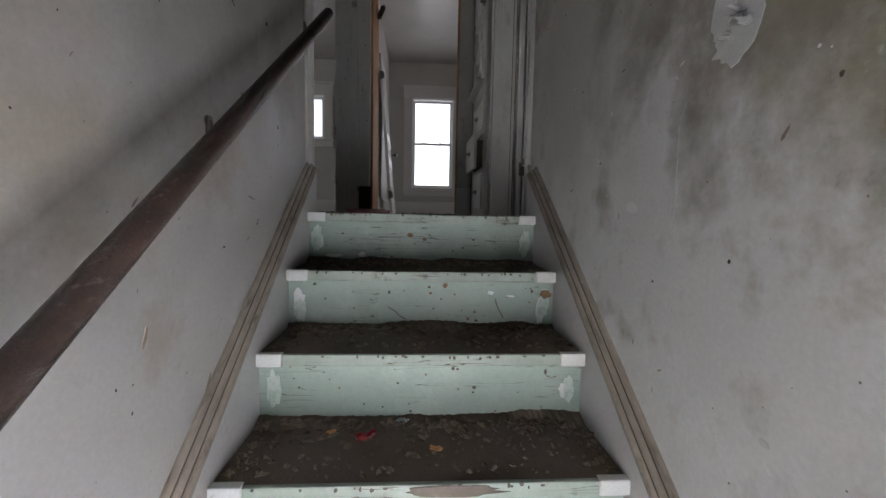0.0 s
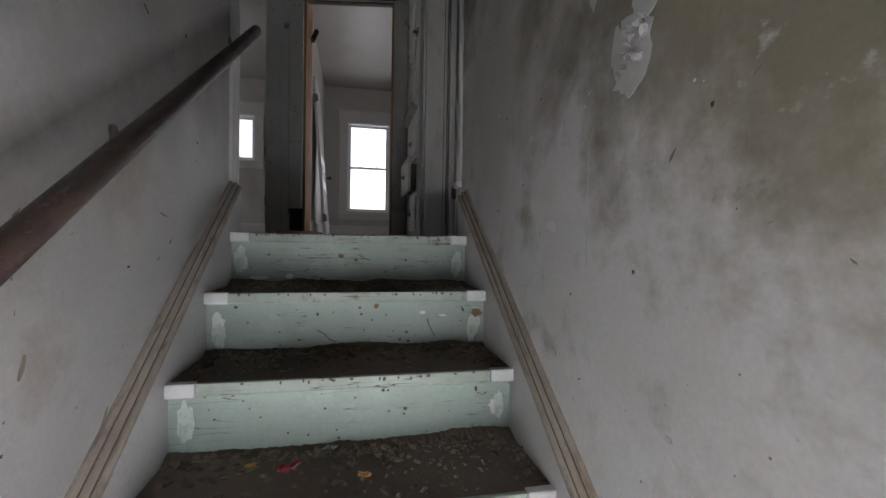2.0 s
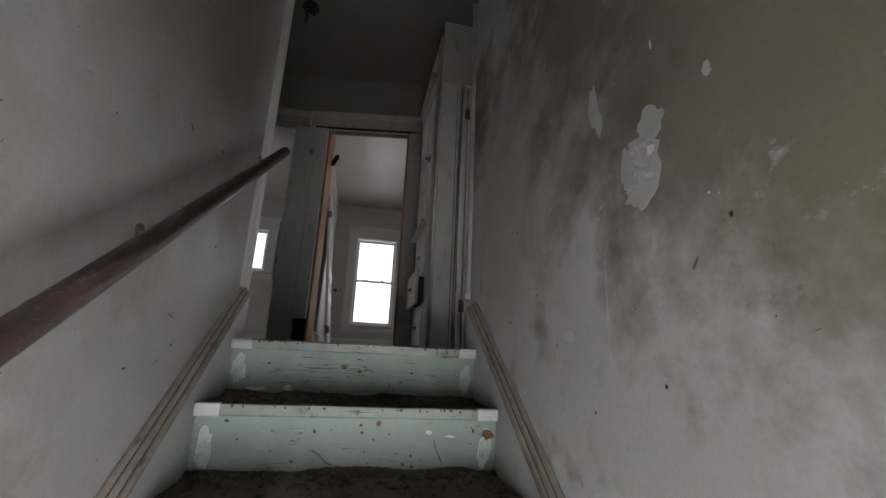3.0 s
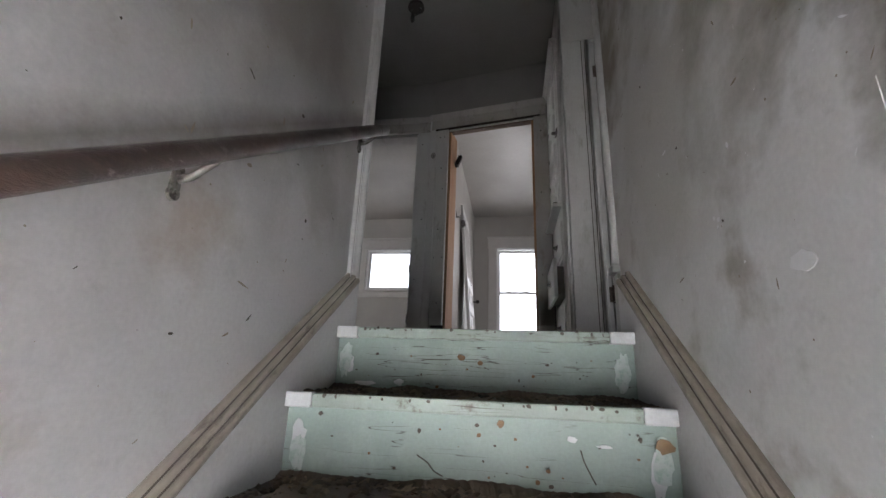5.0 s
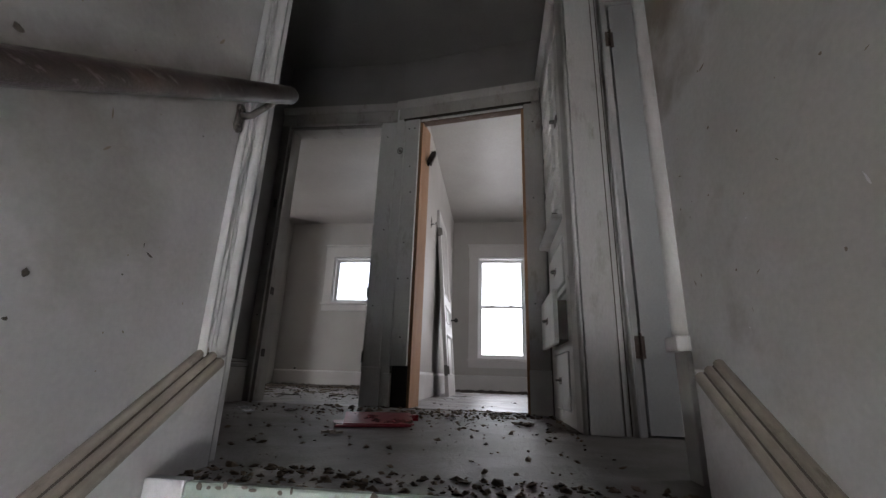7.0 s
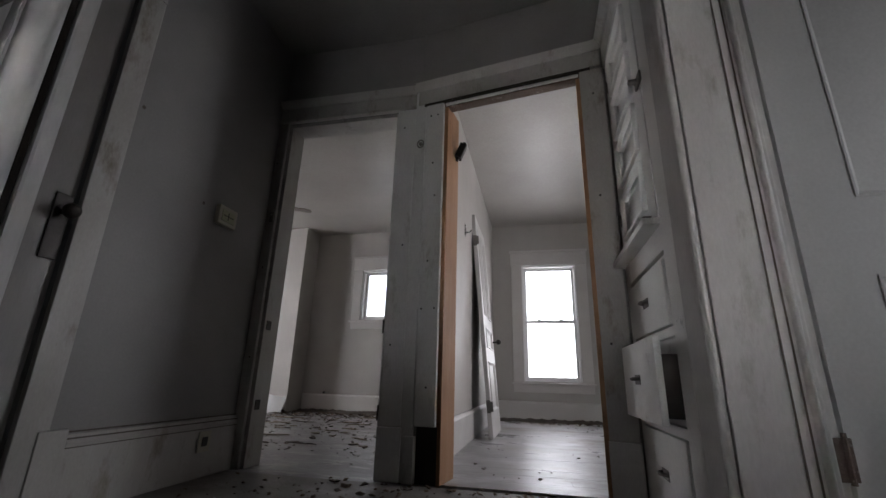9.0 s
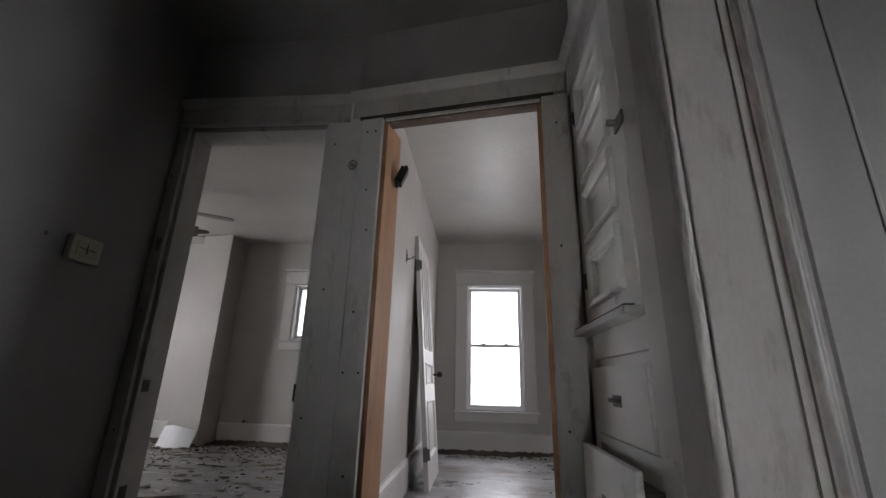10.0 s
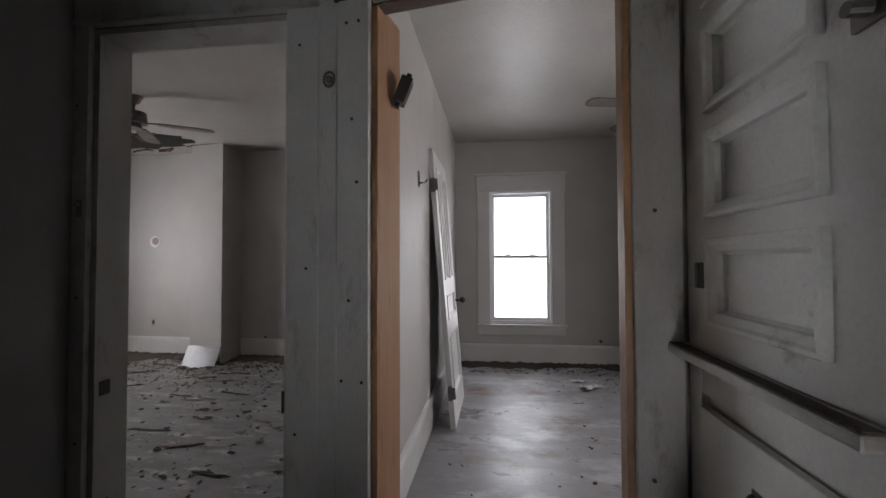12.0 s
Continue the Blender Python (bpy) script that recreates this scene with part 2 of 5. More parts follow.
BRACKET = material("tarnished_bracket_metal", ((0.20, 0.185, 0.165), (0.12, 0.11, 0.095)), 0.42, 40.0, (0.045, 0.038, 0.03), (0.50, 0.62), 45.0, bump=0.2, metal=0.45)
METAL = material("tarnished_metal", ((0.13, 0.122, 0.115), (0.22, 0.21, 0.20)), 0.48, 40.0, bump=0.2, metal=0.85)
RUST = material("rusty_iron", ((0.07, 0.045, 0.033), (0.14, 0.11, 0.09)), 0.7, 60.0, (0.30, 0.28, 0.26), (0.58, 0.66), 70.0, 0.3, metal=0.2)
BRASS = material("old_brass", ((0.40, 0.27, 0.12), (0.22, 0.15, 0.08)), 0.38, 30.0, bump=0.2, metal=0.9)
STEEL = material("bright_steel", ((0.55, 0.55, 0.56), (0.40, 0.40, 0.41)), 0.25, 30.0, bump=0.1, metal=1.0)
BLACK = material("black_iron", ((0.018, 0.015, 0.013), (0.035, 0.03, 0.026)), 0.45, 20.0, bump=0.2, metal=0.3)
VOID = material("dark_lath_void", ((0.012, 0.010, 0.008), (0.03, 0.024, 0.018)), 0.9, 12.0, bump=0.4)
PLANK = material("worn_floorboard", ((0.26, 0.255, 0.262), (0.19, 0.182, 0.18)), 0.36, 2.6, (0.13, 0.09, 0.052), (0.54, 0.66), 1.9, 0.03, 120,
                 stretch=(0.8, 1.3, 1), per_object=0.04, rough_var=0.20, second=((0.36, 0.36, 0.375), 0.50, 0.60, 1.8))
FLOOR_HALL = material("gritty_floor", ((0.17, 0.155, 0.14), (0.10, 0.088, 0.075)), 0.55, 4.0, (0.26, 0.25, 0.235), (0.58, 0.74), 5.0, 0.3, 90)
FLOOR_LEFT = material("peeling_floor", ((0.20, 0.193, 0.196), (0.105, 0.098, 0.094)), 0.42, 3.0, (0.055, 0.040, 0.030), (0.55, 0.68), 3.6, 0.25, 70, stretch=(0.7, 1.6, 1),
                      second=((0.32, 0.30, 0.285), 0.54, 0.62, 7.0))
FLAKE_TAN = material("curled_floor_flake", ((0.30, 0.25, 0.19), (0.20, 0.16, 0.12)), 0.7, 12.0, bump=0.2)
FLAKE_DARK = material("dark_floor_litter", ((0.05, 0.040, 0.032), (0.085, 0.068, 0.054)), 0.8, 12.0, bump=0.3)
RED = material("red_card", ((0.24, 0.013, 0.022), (0.18, 0.009, 0.016)), 0.3, 5.0, bump=0.05)
FOIL = material("crumpled_foil", ((0.65, 0.66, 0.68), (0.5, 0.5, 0.52)), 0.25, 40.0, bump=0.4, metal=1.0)
ORANGE = material("orange_wrapper", ((0.45, 0.20, 0.05), (0.35, 0.15, 0.04)), 0.5, 10.0)
IVORY = material("aged_ivory_plastic", ((0.36, 0.335, 0.26), (0.29, 0.27, 0.21)), 0.4, 10.0, (0.18, 0.15, 0.10), (0.62, 0.74), 30.0)
GREEN_FACE = material("thermostat_face", ((0.30, 0.31, 0.20), (0.24, 0.25, 0.16)), 0.4, 20.0)
KNOT = material("bare_brown_knot", ((0.20, 0.12, 0.05), (0.12, 0.07, 0.035)), 0.7, 40.0, bump=0.1)
GAP_SHADE = material("drawer_gap_shade", ((0.035, 0.026, 0.02), (0.02, 0.015, 0.012)), 0.7, 6.0, bump=0.1)
FAN_WOOD = material("fan_blade", ((0.12, 0.098, 0.08), (0.08, 0.066, 0.055)), 0.5, 6.0)
GROUND = material("street_ground", ((0.12, 0.13, 0.09), (0.09, 0.09, 0.07)), 0.9, 0.8)
SIDING = material("outer_wall", ((0.5, 0.5, 0.48), (0.44, 0.44, 0.42)), 0.7, 1.0)

GLASS = bpy.data.materials.new("window_glass")
GLASS.use_nodes = True
g = GLASS.node_tree.nodes["Principled BSDF"]
g.inputs["Base Color"].default_value = (0.97, 0.98, 0.98, 1)
g.inputs["Transmission Weight"].default_value, g.inputs["Roughness"].default_value, g.inputs["IOR"].default_value = 1.0, 0.0, 1.05


# ---- builders ----
def box(bm, x0, x1, y0, y1, z0, z1, bevel=0.0):
    r = bmesh.ops.create_cube(bm, size=1.0, matrix=Matrix.LocRotScale(
        ((x0 + x1) / 2, (y0 + y1) / 2, (z0 + z1) / 2), None, (abs(x1 - x0), abs(y1 - y0), abs(z1 - z0))))
    if bevel:
        edges = {e for v in r["verts"] for e in v.link_edges}
        bmesh.ops.bevel(bm, geom=list(edges), offset=bevel, segments=2, affect="EDGES", profile=0.6)
    return bm


def boxes(*rows, bevel=0.0):
    bm = bmesh.new()
    for r in rows:
        box(bm, *r, bevel=bevel)
    return bm


def prism(points, axis, a, b):
    """A prism on a closed outline of 2D points; axis: the letter of the length. Outline coordinates are the other two, in order."""
    bm = bmesh.new()

    def place(p, s):
        return {"x": (s, p[0], p[1]), "y": (p[0], s, p[1]), "z": (p[0], p[1], s)}[axis]

    lo, hi = [[bm.verts.new(place(p, s)) for p in points] for s in (a, b)]
    k = len(points)
    for i in range(k):
        bm.faces.new((lo[i], lo[(i + 1) % k], hi[(i + 1) % k], hi[i]))
    bm.faces.new(lo[::-1])
    bm.faces.new(hi)
    bmesh.ops.recalc_face_normals(bm, faces=bm.faces)
    return bm


def tube(points, radius, sides=12, caps=True):
    """A round bar along points; radius: one number or one a point."""
    bm = bmesh.new()
    pts = [Vector(p) for p in points]
    radii = radius if isinstance(radius, (list, tuple)) else [radius] * len(pts)
    rings = []
    for i, p in enumerate(pts):
        d = (pts[min(i + 1, len(pts) - 1)] - pts[max(i - 1, 0)]).normalized()
        side = d.cross(Vector((0, 0, 1)))
        side = side.normalized() if side.length > 1e-3 else Vector((1, 0, 0))
        up = side.cross(d)
        rings.append([bm.verts.new(p + radii[i] * (math.cos(a) * side + math.sin(a) * up)) for a in [2 * math.pi * k / sides for k in range(sides)]])
    for r0, r1 in zip(rings, rings[1:]):
        for k in range(sides):
            bm.faces.new((r0[k], r0[(k + 1) % sides], r1[(k + 1) % sides], r1[k]))
    if caps:
        bm.faces.new(rings[0][::-1])
        bm.faces.new(rings[-1])
    bmesh.ops.recalc_face_normals(bm, faces=bm.faces)
    for f in bm.faces:
        f.smooth = len(f.verts) == 4
    return bm


def disc(bm, radius, depth, m, sides=16):
    bmesh.ops.create_cone(bm, cap_ends=True, segments=sides, radius1=radius, radius2=radius * 0.92, depth=depth, matrix=m)
    return bm


def ball(bm, radius, m, u=14, v=9):
    r = bmesh.ops.create_uvsphere(bm, u_segments=u, v_segments=v, radius=radius, matrix=m)
    for vert in r["verts"]:
        for f in vert.link_faces:
            f.smooth = True
    return bm


def part(name, bm, mat, parent=None, label=""):
    mesh = bpy.data.meshes.new(name)
    bm.to_mesh(mesh)
    bm.free()
    mesh.materials.append(mat)
    ob = new(name, mesh)
    if parent:
        ob.parent = parent
    return tagged(ob, label)


def solid(name, bm, mat, label, category, kind="structure", group=""):
    return tagged(part(name, bm, mat), label, category, group, kind)


def thing(name, m, label, category, kind="", group=""):
    ob = new(name)
    ob.empty_display_size = 0.05
    ob.matrix_basis = m
    return tagged(ob, label, category, group, kind)


def wall_mesh(length, thick, z0, z1, openings=()):
    """One solid wall along x, from y = 0 to its thickness, with openings (x0, x1, z0, z1) cut through."""
    xs = sorted({0.0, length, *(o[0] for o in openings), *(o[1] for o in openings)})
    zs = sorted({z0, z1, *(max(z0, o[2]) for o in openings), *(min(z1, o[3]) for o in openings)})
    bm = bmesh.new()
    grid = {(i, k): bm.verts.new((x, 0, z)) for i, x in enumerate(xs) for k, z in enumerate(zs)}
    for i in range(len(xs) - 1):
        for k in range(len(zs) - 1):
            mx, mz = (xs[i] + xs[i + 1]) / 2, (zs[k] + zs[k + 1]) / 2
            if not any(o[0] < mx < o[1] and o[2] < mz < o[3] for o in openings):
                bm.faces.new((grid[i, k], grid[i + 1, k], grid[i + 1, k + 1], grid[i, k + 1]))
    bmesh.ops.delete(bm, geom=[v for v in bm.verts if not v.link_faces], context="VERTS")
    ext = bmesh.ops.extrude_face_region(bm, geom=list(bm.faces))
    bmesh.ops.translate(bm, verts=[v for v in ext["geom"] if isinstance(v, bmesh.types.BMVert)], vec=(0, thick, 0))
    bmesh.ops.recalc_face_normals(bm, faces=bm.faces)
    return bm


def wall(name, m, length, thick, z0, z1, mat, label, openings=()):
    ob = solid(name, wall_mesh(length, thick, z0, z1, openings), mat, label, "wall")
    ob.matrix_basis = m
    return ob


def blob(bm, centre, size, flat, rng):
    """A small uneven crumb."""
    turn = Euler((rng.uniform(-0.4, 0.4), rng.uniform(-0.4, 0.4), rng.uniform(0, 6.3))).to_matrix().to_4x4()
    m = Matrix.Translation(centre) @ turn @ Matrix.Diagonal((size * rng.uniform(0.6, 1.5), size * rng.uniform(0.5, 1.1), size * flat, 1))
    vs = []
    for x, y, z in ((1, 0, 0), (0.3, 0.9, 0.1), (-0.8, 0.55, 0), (-0.8, -0.6, -0.1), (0.35, -0.9, 0), (0.1, 0.1, 1), (0, 0, -0.7)):
        vs.append(bm.verts.new(m @ Vector((x * rng.uniform(0.7, 1.2), y * rng.uniform(0.7, 1.2), z * rng.uniform(0.6, 1.2)))))
    for i in range(5):
        bm.faces.new((vs[i], vs[(i + 1) % 5], vs[5]))
        bm.faces.new((vs[(i + 1) % 5], vs[i], vs[6]))


def flake_mesh(w, h, depth, rng, sides=11, curl=0.0):
    """An uneven thin sheet in the x-z plane, facing -y, with its rim lifted by curl."""
    bm = bmesh.new()
    rim, back = [], []
    for k in range(sides):
        a = 2 * math.pi * k / sides
        r = rng.uniform(0.72, 1.12)
        x, z = 0.5 * w * r * math.cos(a), 0.5 * h * r * math.sin(a)
        lift = -depth - curl * rng.uniform(0, 1) ** 2
        rim.append(bm.verts.new((x, lift, z)))
        back.append(bm.verts.new((x * 1.02, lift + depth * 0.9, z * 1.02)))
    mid = bm.verts.new((0, -depth, 0))
    for k in range(sides):
        j = (k + 1) % sides
        bm.faces.new((rim[j], rim[k], mid))
        bm.faces.new((rim[k], rim[j], back[j], back[k]))
    bmesh.ops.recalc_face_normals(bm, faces=bm.faces)
    return bm


def panel_mesh(x0, x1, z0, z1, lip=0.022, proud=0.006, sunk=0.012):
    """A field panel with a sloping moulding round it, facing -y, whose door face is y = 0."""
    bm = bmesh.new()
    loops = []
    for inset, y in ((0, 0.004), (0, -proud), (lip * 0.35, -proud), (lip, sunk * 0.7), (lip + 0.004, sunk)):
        loops.append([bm.verts.new((x, y, z)) for x, z in ((x0 + inset, z0 + inset), (x1 - inset, z0 + inset), (x1 - inset, z1 - inset), (x0 + inset, z1 - inset))])
    for a, b in zip(loops, loops[1:]):
        for k in range(4):
            bm.faces.new((a[k], a[(k + 1) % 4], b[(k + 1) % 4], b[k]))
    bm.faces.new(loops[-1])
    bmesh.ops.recalc_face_normals(bm, faces=bm.faces)
    return bm


def framed(core, w, h, thick, holes, mat):
    """The stiles and rails of a panelled door, each a piece of its own, under its thin core."""
    zs = sorted({(a, e) for _, _, a, e in holes})
    x0, x1 = min(q[0] for q in holes), max(q[1] for q in holes)
    part("stile", boxes((0, x0, 0, thick, 0, h)), mat, core)
    part("stile", boxes((x1, w, 0, thick, 0, h)), mat, core)
    last = 0.0
    for a, e in zs:
        part("rail", boxes((x0, x1, 0, thick, last, a)), mat, core)
        row = sorted((q[0], q[1]) for q in holes if q[2] == a)
        for (_, s), (t, _) in zip(row, row[1:]):
            part("muntin", boxes((s, t, 0, thick, a, e)), mat, core)
        last = e
    part("rail", boxes((x0, x1, 0, thick, last, h)), mat, core)


def core_mesh(w, h, thick, holes):
    """The thin core that closes the panels' backs."""
    x0, x1 = min(q[0] for q in holes), max(q[1] for q in holes)
    z0, z1 = min(q[2] for q in holes), max(q[3] for q in holes)
    return boxes((x0 - 0.01, x1 + 0.01, thick * 0.62, thick - 0.004, z0 - 0.01, z1 + 0.01))


def panel_door(name, m, w, h, thick, holes, mat, label, both=False):
    d = thing(name, m, label, "door")
    part("core", core_mesh(w, h, thick, holes), mat, d)
    framed(d, w, h, thick, holes, mat)
    for q in holes:
        part("panel", panel_mesh(*q), mat, d)
        if both:
            bm = panel_mesh(*q)
            bm.transform(Matrix.Translation((0, thick, 0)) @ Matrix.Diagonal((1, -1, 1, 1)))
            bmesh.ops.recalc_face_normals(bm, faces=bm.faces)
            part("panel", bm, mat, d)
    return d


def casing_profile(x0, x1, y, z0, z1, bevel=0.004):
    """A flat board with eased edges and a bead down its outer edge, on the wall face y (front towards -y)."""
    bm = boxes((x0, x1, y - 0.022, y, z0, z1), bevel=bevel)
    return bm


# ---- stairs ----
RISE, RUN, TOP_Y, HALF = 0.2015, 0.288, 1.80, 0.475
STEPS = 13
SLOPE = RISE / RUN
stairs = thing("staircase", pose(0, TOP_Y, 0.012), "steep wooden stairs with mint painted risers and dirty brown treads", "stairs")
rng = random.Random(4)
for k in range(STEPS):
    z, y = -RISE * k, -RUN * k
    part("riser", boxes((-HALF, HALF, y + 0.022, y + 0.042, z - RISE, z - 0.034)), MINT, stairs)
    if k:
        part("tread", boxes((-HALF, HALF, y + 0.004, y + RUN + 0.03, z - 0.034, z - 0.002), bevel=0.003), TREAD, stairs, "brown dirt-caked tread")
    part("nosing", boxes((-HALF + 0.072, HALF - 0.072, y - 0.004, y + 0.012, z - 0.036, z - 0.001), bevel=0.005), NOSE, stairs, "worn mint nosing edge")
    for side in (-1, 1):
        a, b = sorted((side * HALF, side * (HALF - 0.072)))
        part("corner_patch", boxes((a, b, y - 0.006, y + 0.02, z - 0.037, z + 0.001), bevel=0.004), WHITE_CHIP, stairs, "white painted nosing corner")
    if k < 7:
        for side in (-1, 1):
            for layer in range(3):
                bm = flake_mesh(rng.uniform(0.02, 0.045), rng.uniform(0.05, 0.11), 0.0008 + 0.0007 * layer, rng, 17)
                part("paint_smear", bm, WHITE_SMEAR if layer else WHITE_CHIP, stairs, "thin white paint smear").location = (
                    side * (HALF - rng.uniform(0.028, 0.05)), y + 0.022, z - RISE + rng.uniform(0.055, 0.10))
        for layer in range(22):
            s = rng.choice((0.2, 0.25, 0.3, 0.4, 0.5, 0.7))
            bm = flake_mesh(0.018 * s, 0.014 * s, 0.0006 + 0.0002 * layer, rng, 8)
            part("paint_chip", bm, FLAKE_DARK if rng.random() < 0.7 else KNOT, stairs, "brown chip in the paint").location = (
                rng.uniform(-0.42, 0.42), y + 0.022, z - rng.uniform(0.05, 0.185))
    if 0 < k < 8:
        bm = bmesh.new()
        for _ in range(900):
            u = rng.random()
            v = rng.random()
            if v < 0.42:
                yy = y + RUN + 0.018 - abs(rng.gauss(0, 0.028))
            elif v < 0.56:
                yy = y + rng.uniform(0.03, RUN)
                u = rng.choice((abs(rng.gauss(0, 0.05)), 1 - abs(rng.gauss(0, 0.05))))
            else:
                yy = y + RUN * (1 - rng.random() ** 1.6 * 0.9)
            size = rng.choice((0.003, 0.004, 0.005, 0.007, 0.010, 0.015)) * (1.15 if v < 0.42 else 0.9)
            blob(bm, (-HALF + 0.01 + min(1, max(0, u)) * (2 * HALF - 0.02), yy, z - 0.002 + size * 0.2), size, 0.55, rng)
        for _ in range(70):
            size = rng.uniform(0.012, 0.024)
            yy = y + RUN + 0.01 - abs(rng.gauss(0, 0.06))
            blob(bm, (-HALF + 0.03 + rng.random() * (2 * HALF - 0.06), max(y + 0.03, yy), z + size * 0.12), size, 0.35, rng)
        cols = 120
        last = None
        for i in range(cols + 1):
            x = -HALF + 2 * HALF * i / cols
            hgt = 0.006 + 0.020 * max(0.0, noise.noise((x * 9, k * 3.7, 0.5)) + 0.25) + rng.uniform(0, 0.004)
            dep = 0.02 + 0.045 * max(0.0, noise.noise((x * 6, k * 2.1, 4.5)) + 0.3) + rng.uniform(0, 0.006)
            yb = y + RUN + 0.021
            ring = [bm.verts.new((x, yb, z + hgt)), bm.verts.new((x, yb - dep * 0.4, z + hgt * rng.uniform(0.5, 0.9))), bm.verts.new((x, yb - dep, z - 0.003))]
            if last:
                for a in range(2):
                    bm.faces.new((last[a], last[a + 1], ring[a + 1], ring[a]))
            last = ring
        tagged(part("tread_dirt", bm, DIRT, stairs, "heaped dirt and plaster crumbs"), kind="stuff")
# known chips, knots and white dabs: step, x, height, width, height, material
for k, x, z, w, h, mat in ((0, -0.054, -0.090, 0.026, 0.022, KNOT), (0, 0.007, -0.105, 0.017, 0.018, KNOT), (0, -0.335, -0.086, 0.010, 0.010, FLAKE_DARK),
                           (0, -0.183, -0.147, 0.005, 0.010, FLAKE_DARK), (0, 0.128, -0.155, 0.005, 0.012, FLAKE_DARK), (0, -0.372, -0.180, 0.075, 0.016, WHITE_CHIP),
                           (0, -0.256, -0.173, 0.03, 0.022, WHITE_CHIP), (1, 0.078, -0.254, 0.018, 0.020, KNOT), (1, 0.026, -0.282, 0.013, 0.012, KNOT),
                           (1, -0.122, -0.280, 0.010, 0.012, FLAKE_DARK), (1, -0.384, -0.253, 0.012, 0.010, FLAKE_DARK), (1, 0.243, -0.280, 0.024, 0.015, WHITE_CHIP),
                           (1, 0.316, -0.292, 0.040, 0.008, WHITE_CHIP), (1, 0.447, -0.284, 0.042, 0.034, KNOT), (1, 0.395, -0.273, 0.009, 0.013, FLAKE_DARK),
                           (2, -0.385, -0.445, 0.010, 0.010, KNOT), (2, 0.365, -0.465, 0.010, 0.016, FLAKE_DARK)):
    bm = flake_mesh(w, h, 0.0042, rng, 13)
    part("paint_chip", bm, mat, stairs, "white paint dab" if mat is WHITE_CHIP else "brown chip in the paint").location = (x, -RUN * k + 0.022, z)
for k, xs, zs in ((1, (0.262, 0.268, 0.276, 0.292), (-0.302, -0.325, -0.342, -0.372)), (1, (-0.125, -0.098, -0.082, -0.06), (-0.335, -0.350, -0.368, -0.378))):
    pts = [(x, -RUN * k + 0.0205, z) for x, z in zip(xs, zs)]
    part("paint_crack", tube(pts, 0.0016, 6), FLAKE_DARK, stairs, "dark crack in the paint")
for side, word in ((-1, "left"), (1, "right")):
    a, b = sorted((side * HALF, side * 0.511))
    lo = -RUN * STEPS
    outline = [(lo, SLOPE * lo - 0.36), (0.16, SLOPE * 0.16 - 0.36), (0.16, SLOPE * 0.16 + 0.092), (lo, SLOPE * lo + 0.092)]
    part("skirt_board", prism(outline, "x", a, b), SKIRT, stairs, "grey painted skirt board")
    # ridged cap along the slope
    ang = math.atan(SLOPE)
    length = (0.15 - lo) / math.cos(ang)
    at = Matrix.Translation((side * (HALF + 0.004), lo, SLOPE * lo + 0.079)) @ Matrix.Rotation(ang, 4, "X")
    a0, a1, out = Vector((-0.031, 0.045)), Vector((0.009, 0.003)), Vector((0.72, 0.69))
    section = [Vector((-0.031, 0.0))]
    for ridge in range(3):
        section += [a0.lerp(a1, (ridge + q / 6) / 3) + out * 0.008 * math.sin(math.pi * q / 6) ** 0.6 for q in range(7)]
    section.append(Vector((0.009, 0.0)))
    bm = prism([(-side * p.x, p.y) for p in section], "y", 0, length)
    bm.transform(at)
    cap = part("cap_moulding", bm, CAP_WOOD, stairs, "worn ridged wooden cap moulding")
    # dark strips put shade into the two grooves between the ridges
    for ridge in (1, 2):
        mid, run = a0.lerp(a1, ridge / 3), (a1 - a0).normalized() * 0.0026
        bm = prism([(-side * p.x, p.y) for p in (mid - run - out * 0.003, mid + run - out * 0.003, mid + run + out * 0.003, mid - run + out * 0.003)], "y", 0.002, length - 0.002)
        bm.transform(at)
        part("groove_dirt", bm, FLAKE_DARK, cap, "dark strip deepening the groove's shade")

# notches along the nosing edges
for k in range(4):
    for _ in range(16):
        x, w = rng.uniform(-0.39, 0.39), rng.uniform(0.004, 0.014)
        bm = flake_mesh(w, rng.uniform(0.005, 0.014), 0.0010, rng, 7)
        part("edge_notch", bm, FLAKE_DARK, stairs, "dark notch in the nosing edge").location = (x, -RUN * k - 0.0042, -RISE * k - rng.uniform(0.003, 0.012))

# ---- handrail ----
rail = thing("handrail", pose(-0.51, 0, 0), "dark worn round wooden handrail on metal brackets", "handrail")


def rail_z(y):
    return 0.886 + 0.68 * (y - 1.973)


part("rail", tube([(0.092, y, rail_z(y) - 0.005) for y in (-0.4, -0.1, 0.3, 0.8, 1.4, 1.8, 1.945, 1.957)], [0.0225] * 7 + [0.018], 16), RAIL_WOOD, rail)
for y in (-0.2, 1.085, 1.93):
    z = rail_z(y)
    br = part("bracket", tube([(0.008, y - 0.033, z - 0.085), (0.03, y - 0.03, z - 0.082), (0.065, y - 0.022, z - 0.05), (0.090, y - 0.012, z - 0.012)], [0.010, 0.008, 0.008, 0.010], 8), BRACKET, rail,
              "tarnished metal bracket")
    bm = boxes((0, 0.006, y - 0.046, y - 0.022, z - 0.122, z - 0.060), bevel=0.005)
    for dz in (-0.024, 0.024):
        disc(bm, 0.014, 0.007, pose(0.0035, y - 0.034, z - 0.0915 + dz, 0, 90, 0), 16)
    for dz in (-0.022, 0.022):
        disc(bm, 0.006, 0.006, pose(0.008, y - 0.034, z - 0.0915 + dz, 0, 90, 0), 10)
    part("wall_plate", bm, BRACKET, br, "tarnished wall plate")

# ---- stairwell walls, landing floor, hall ----
CEIL, ROOM = 2.55, 2.54
LOW = -RISE * STEPS
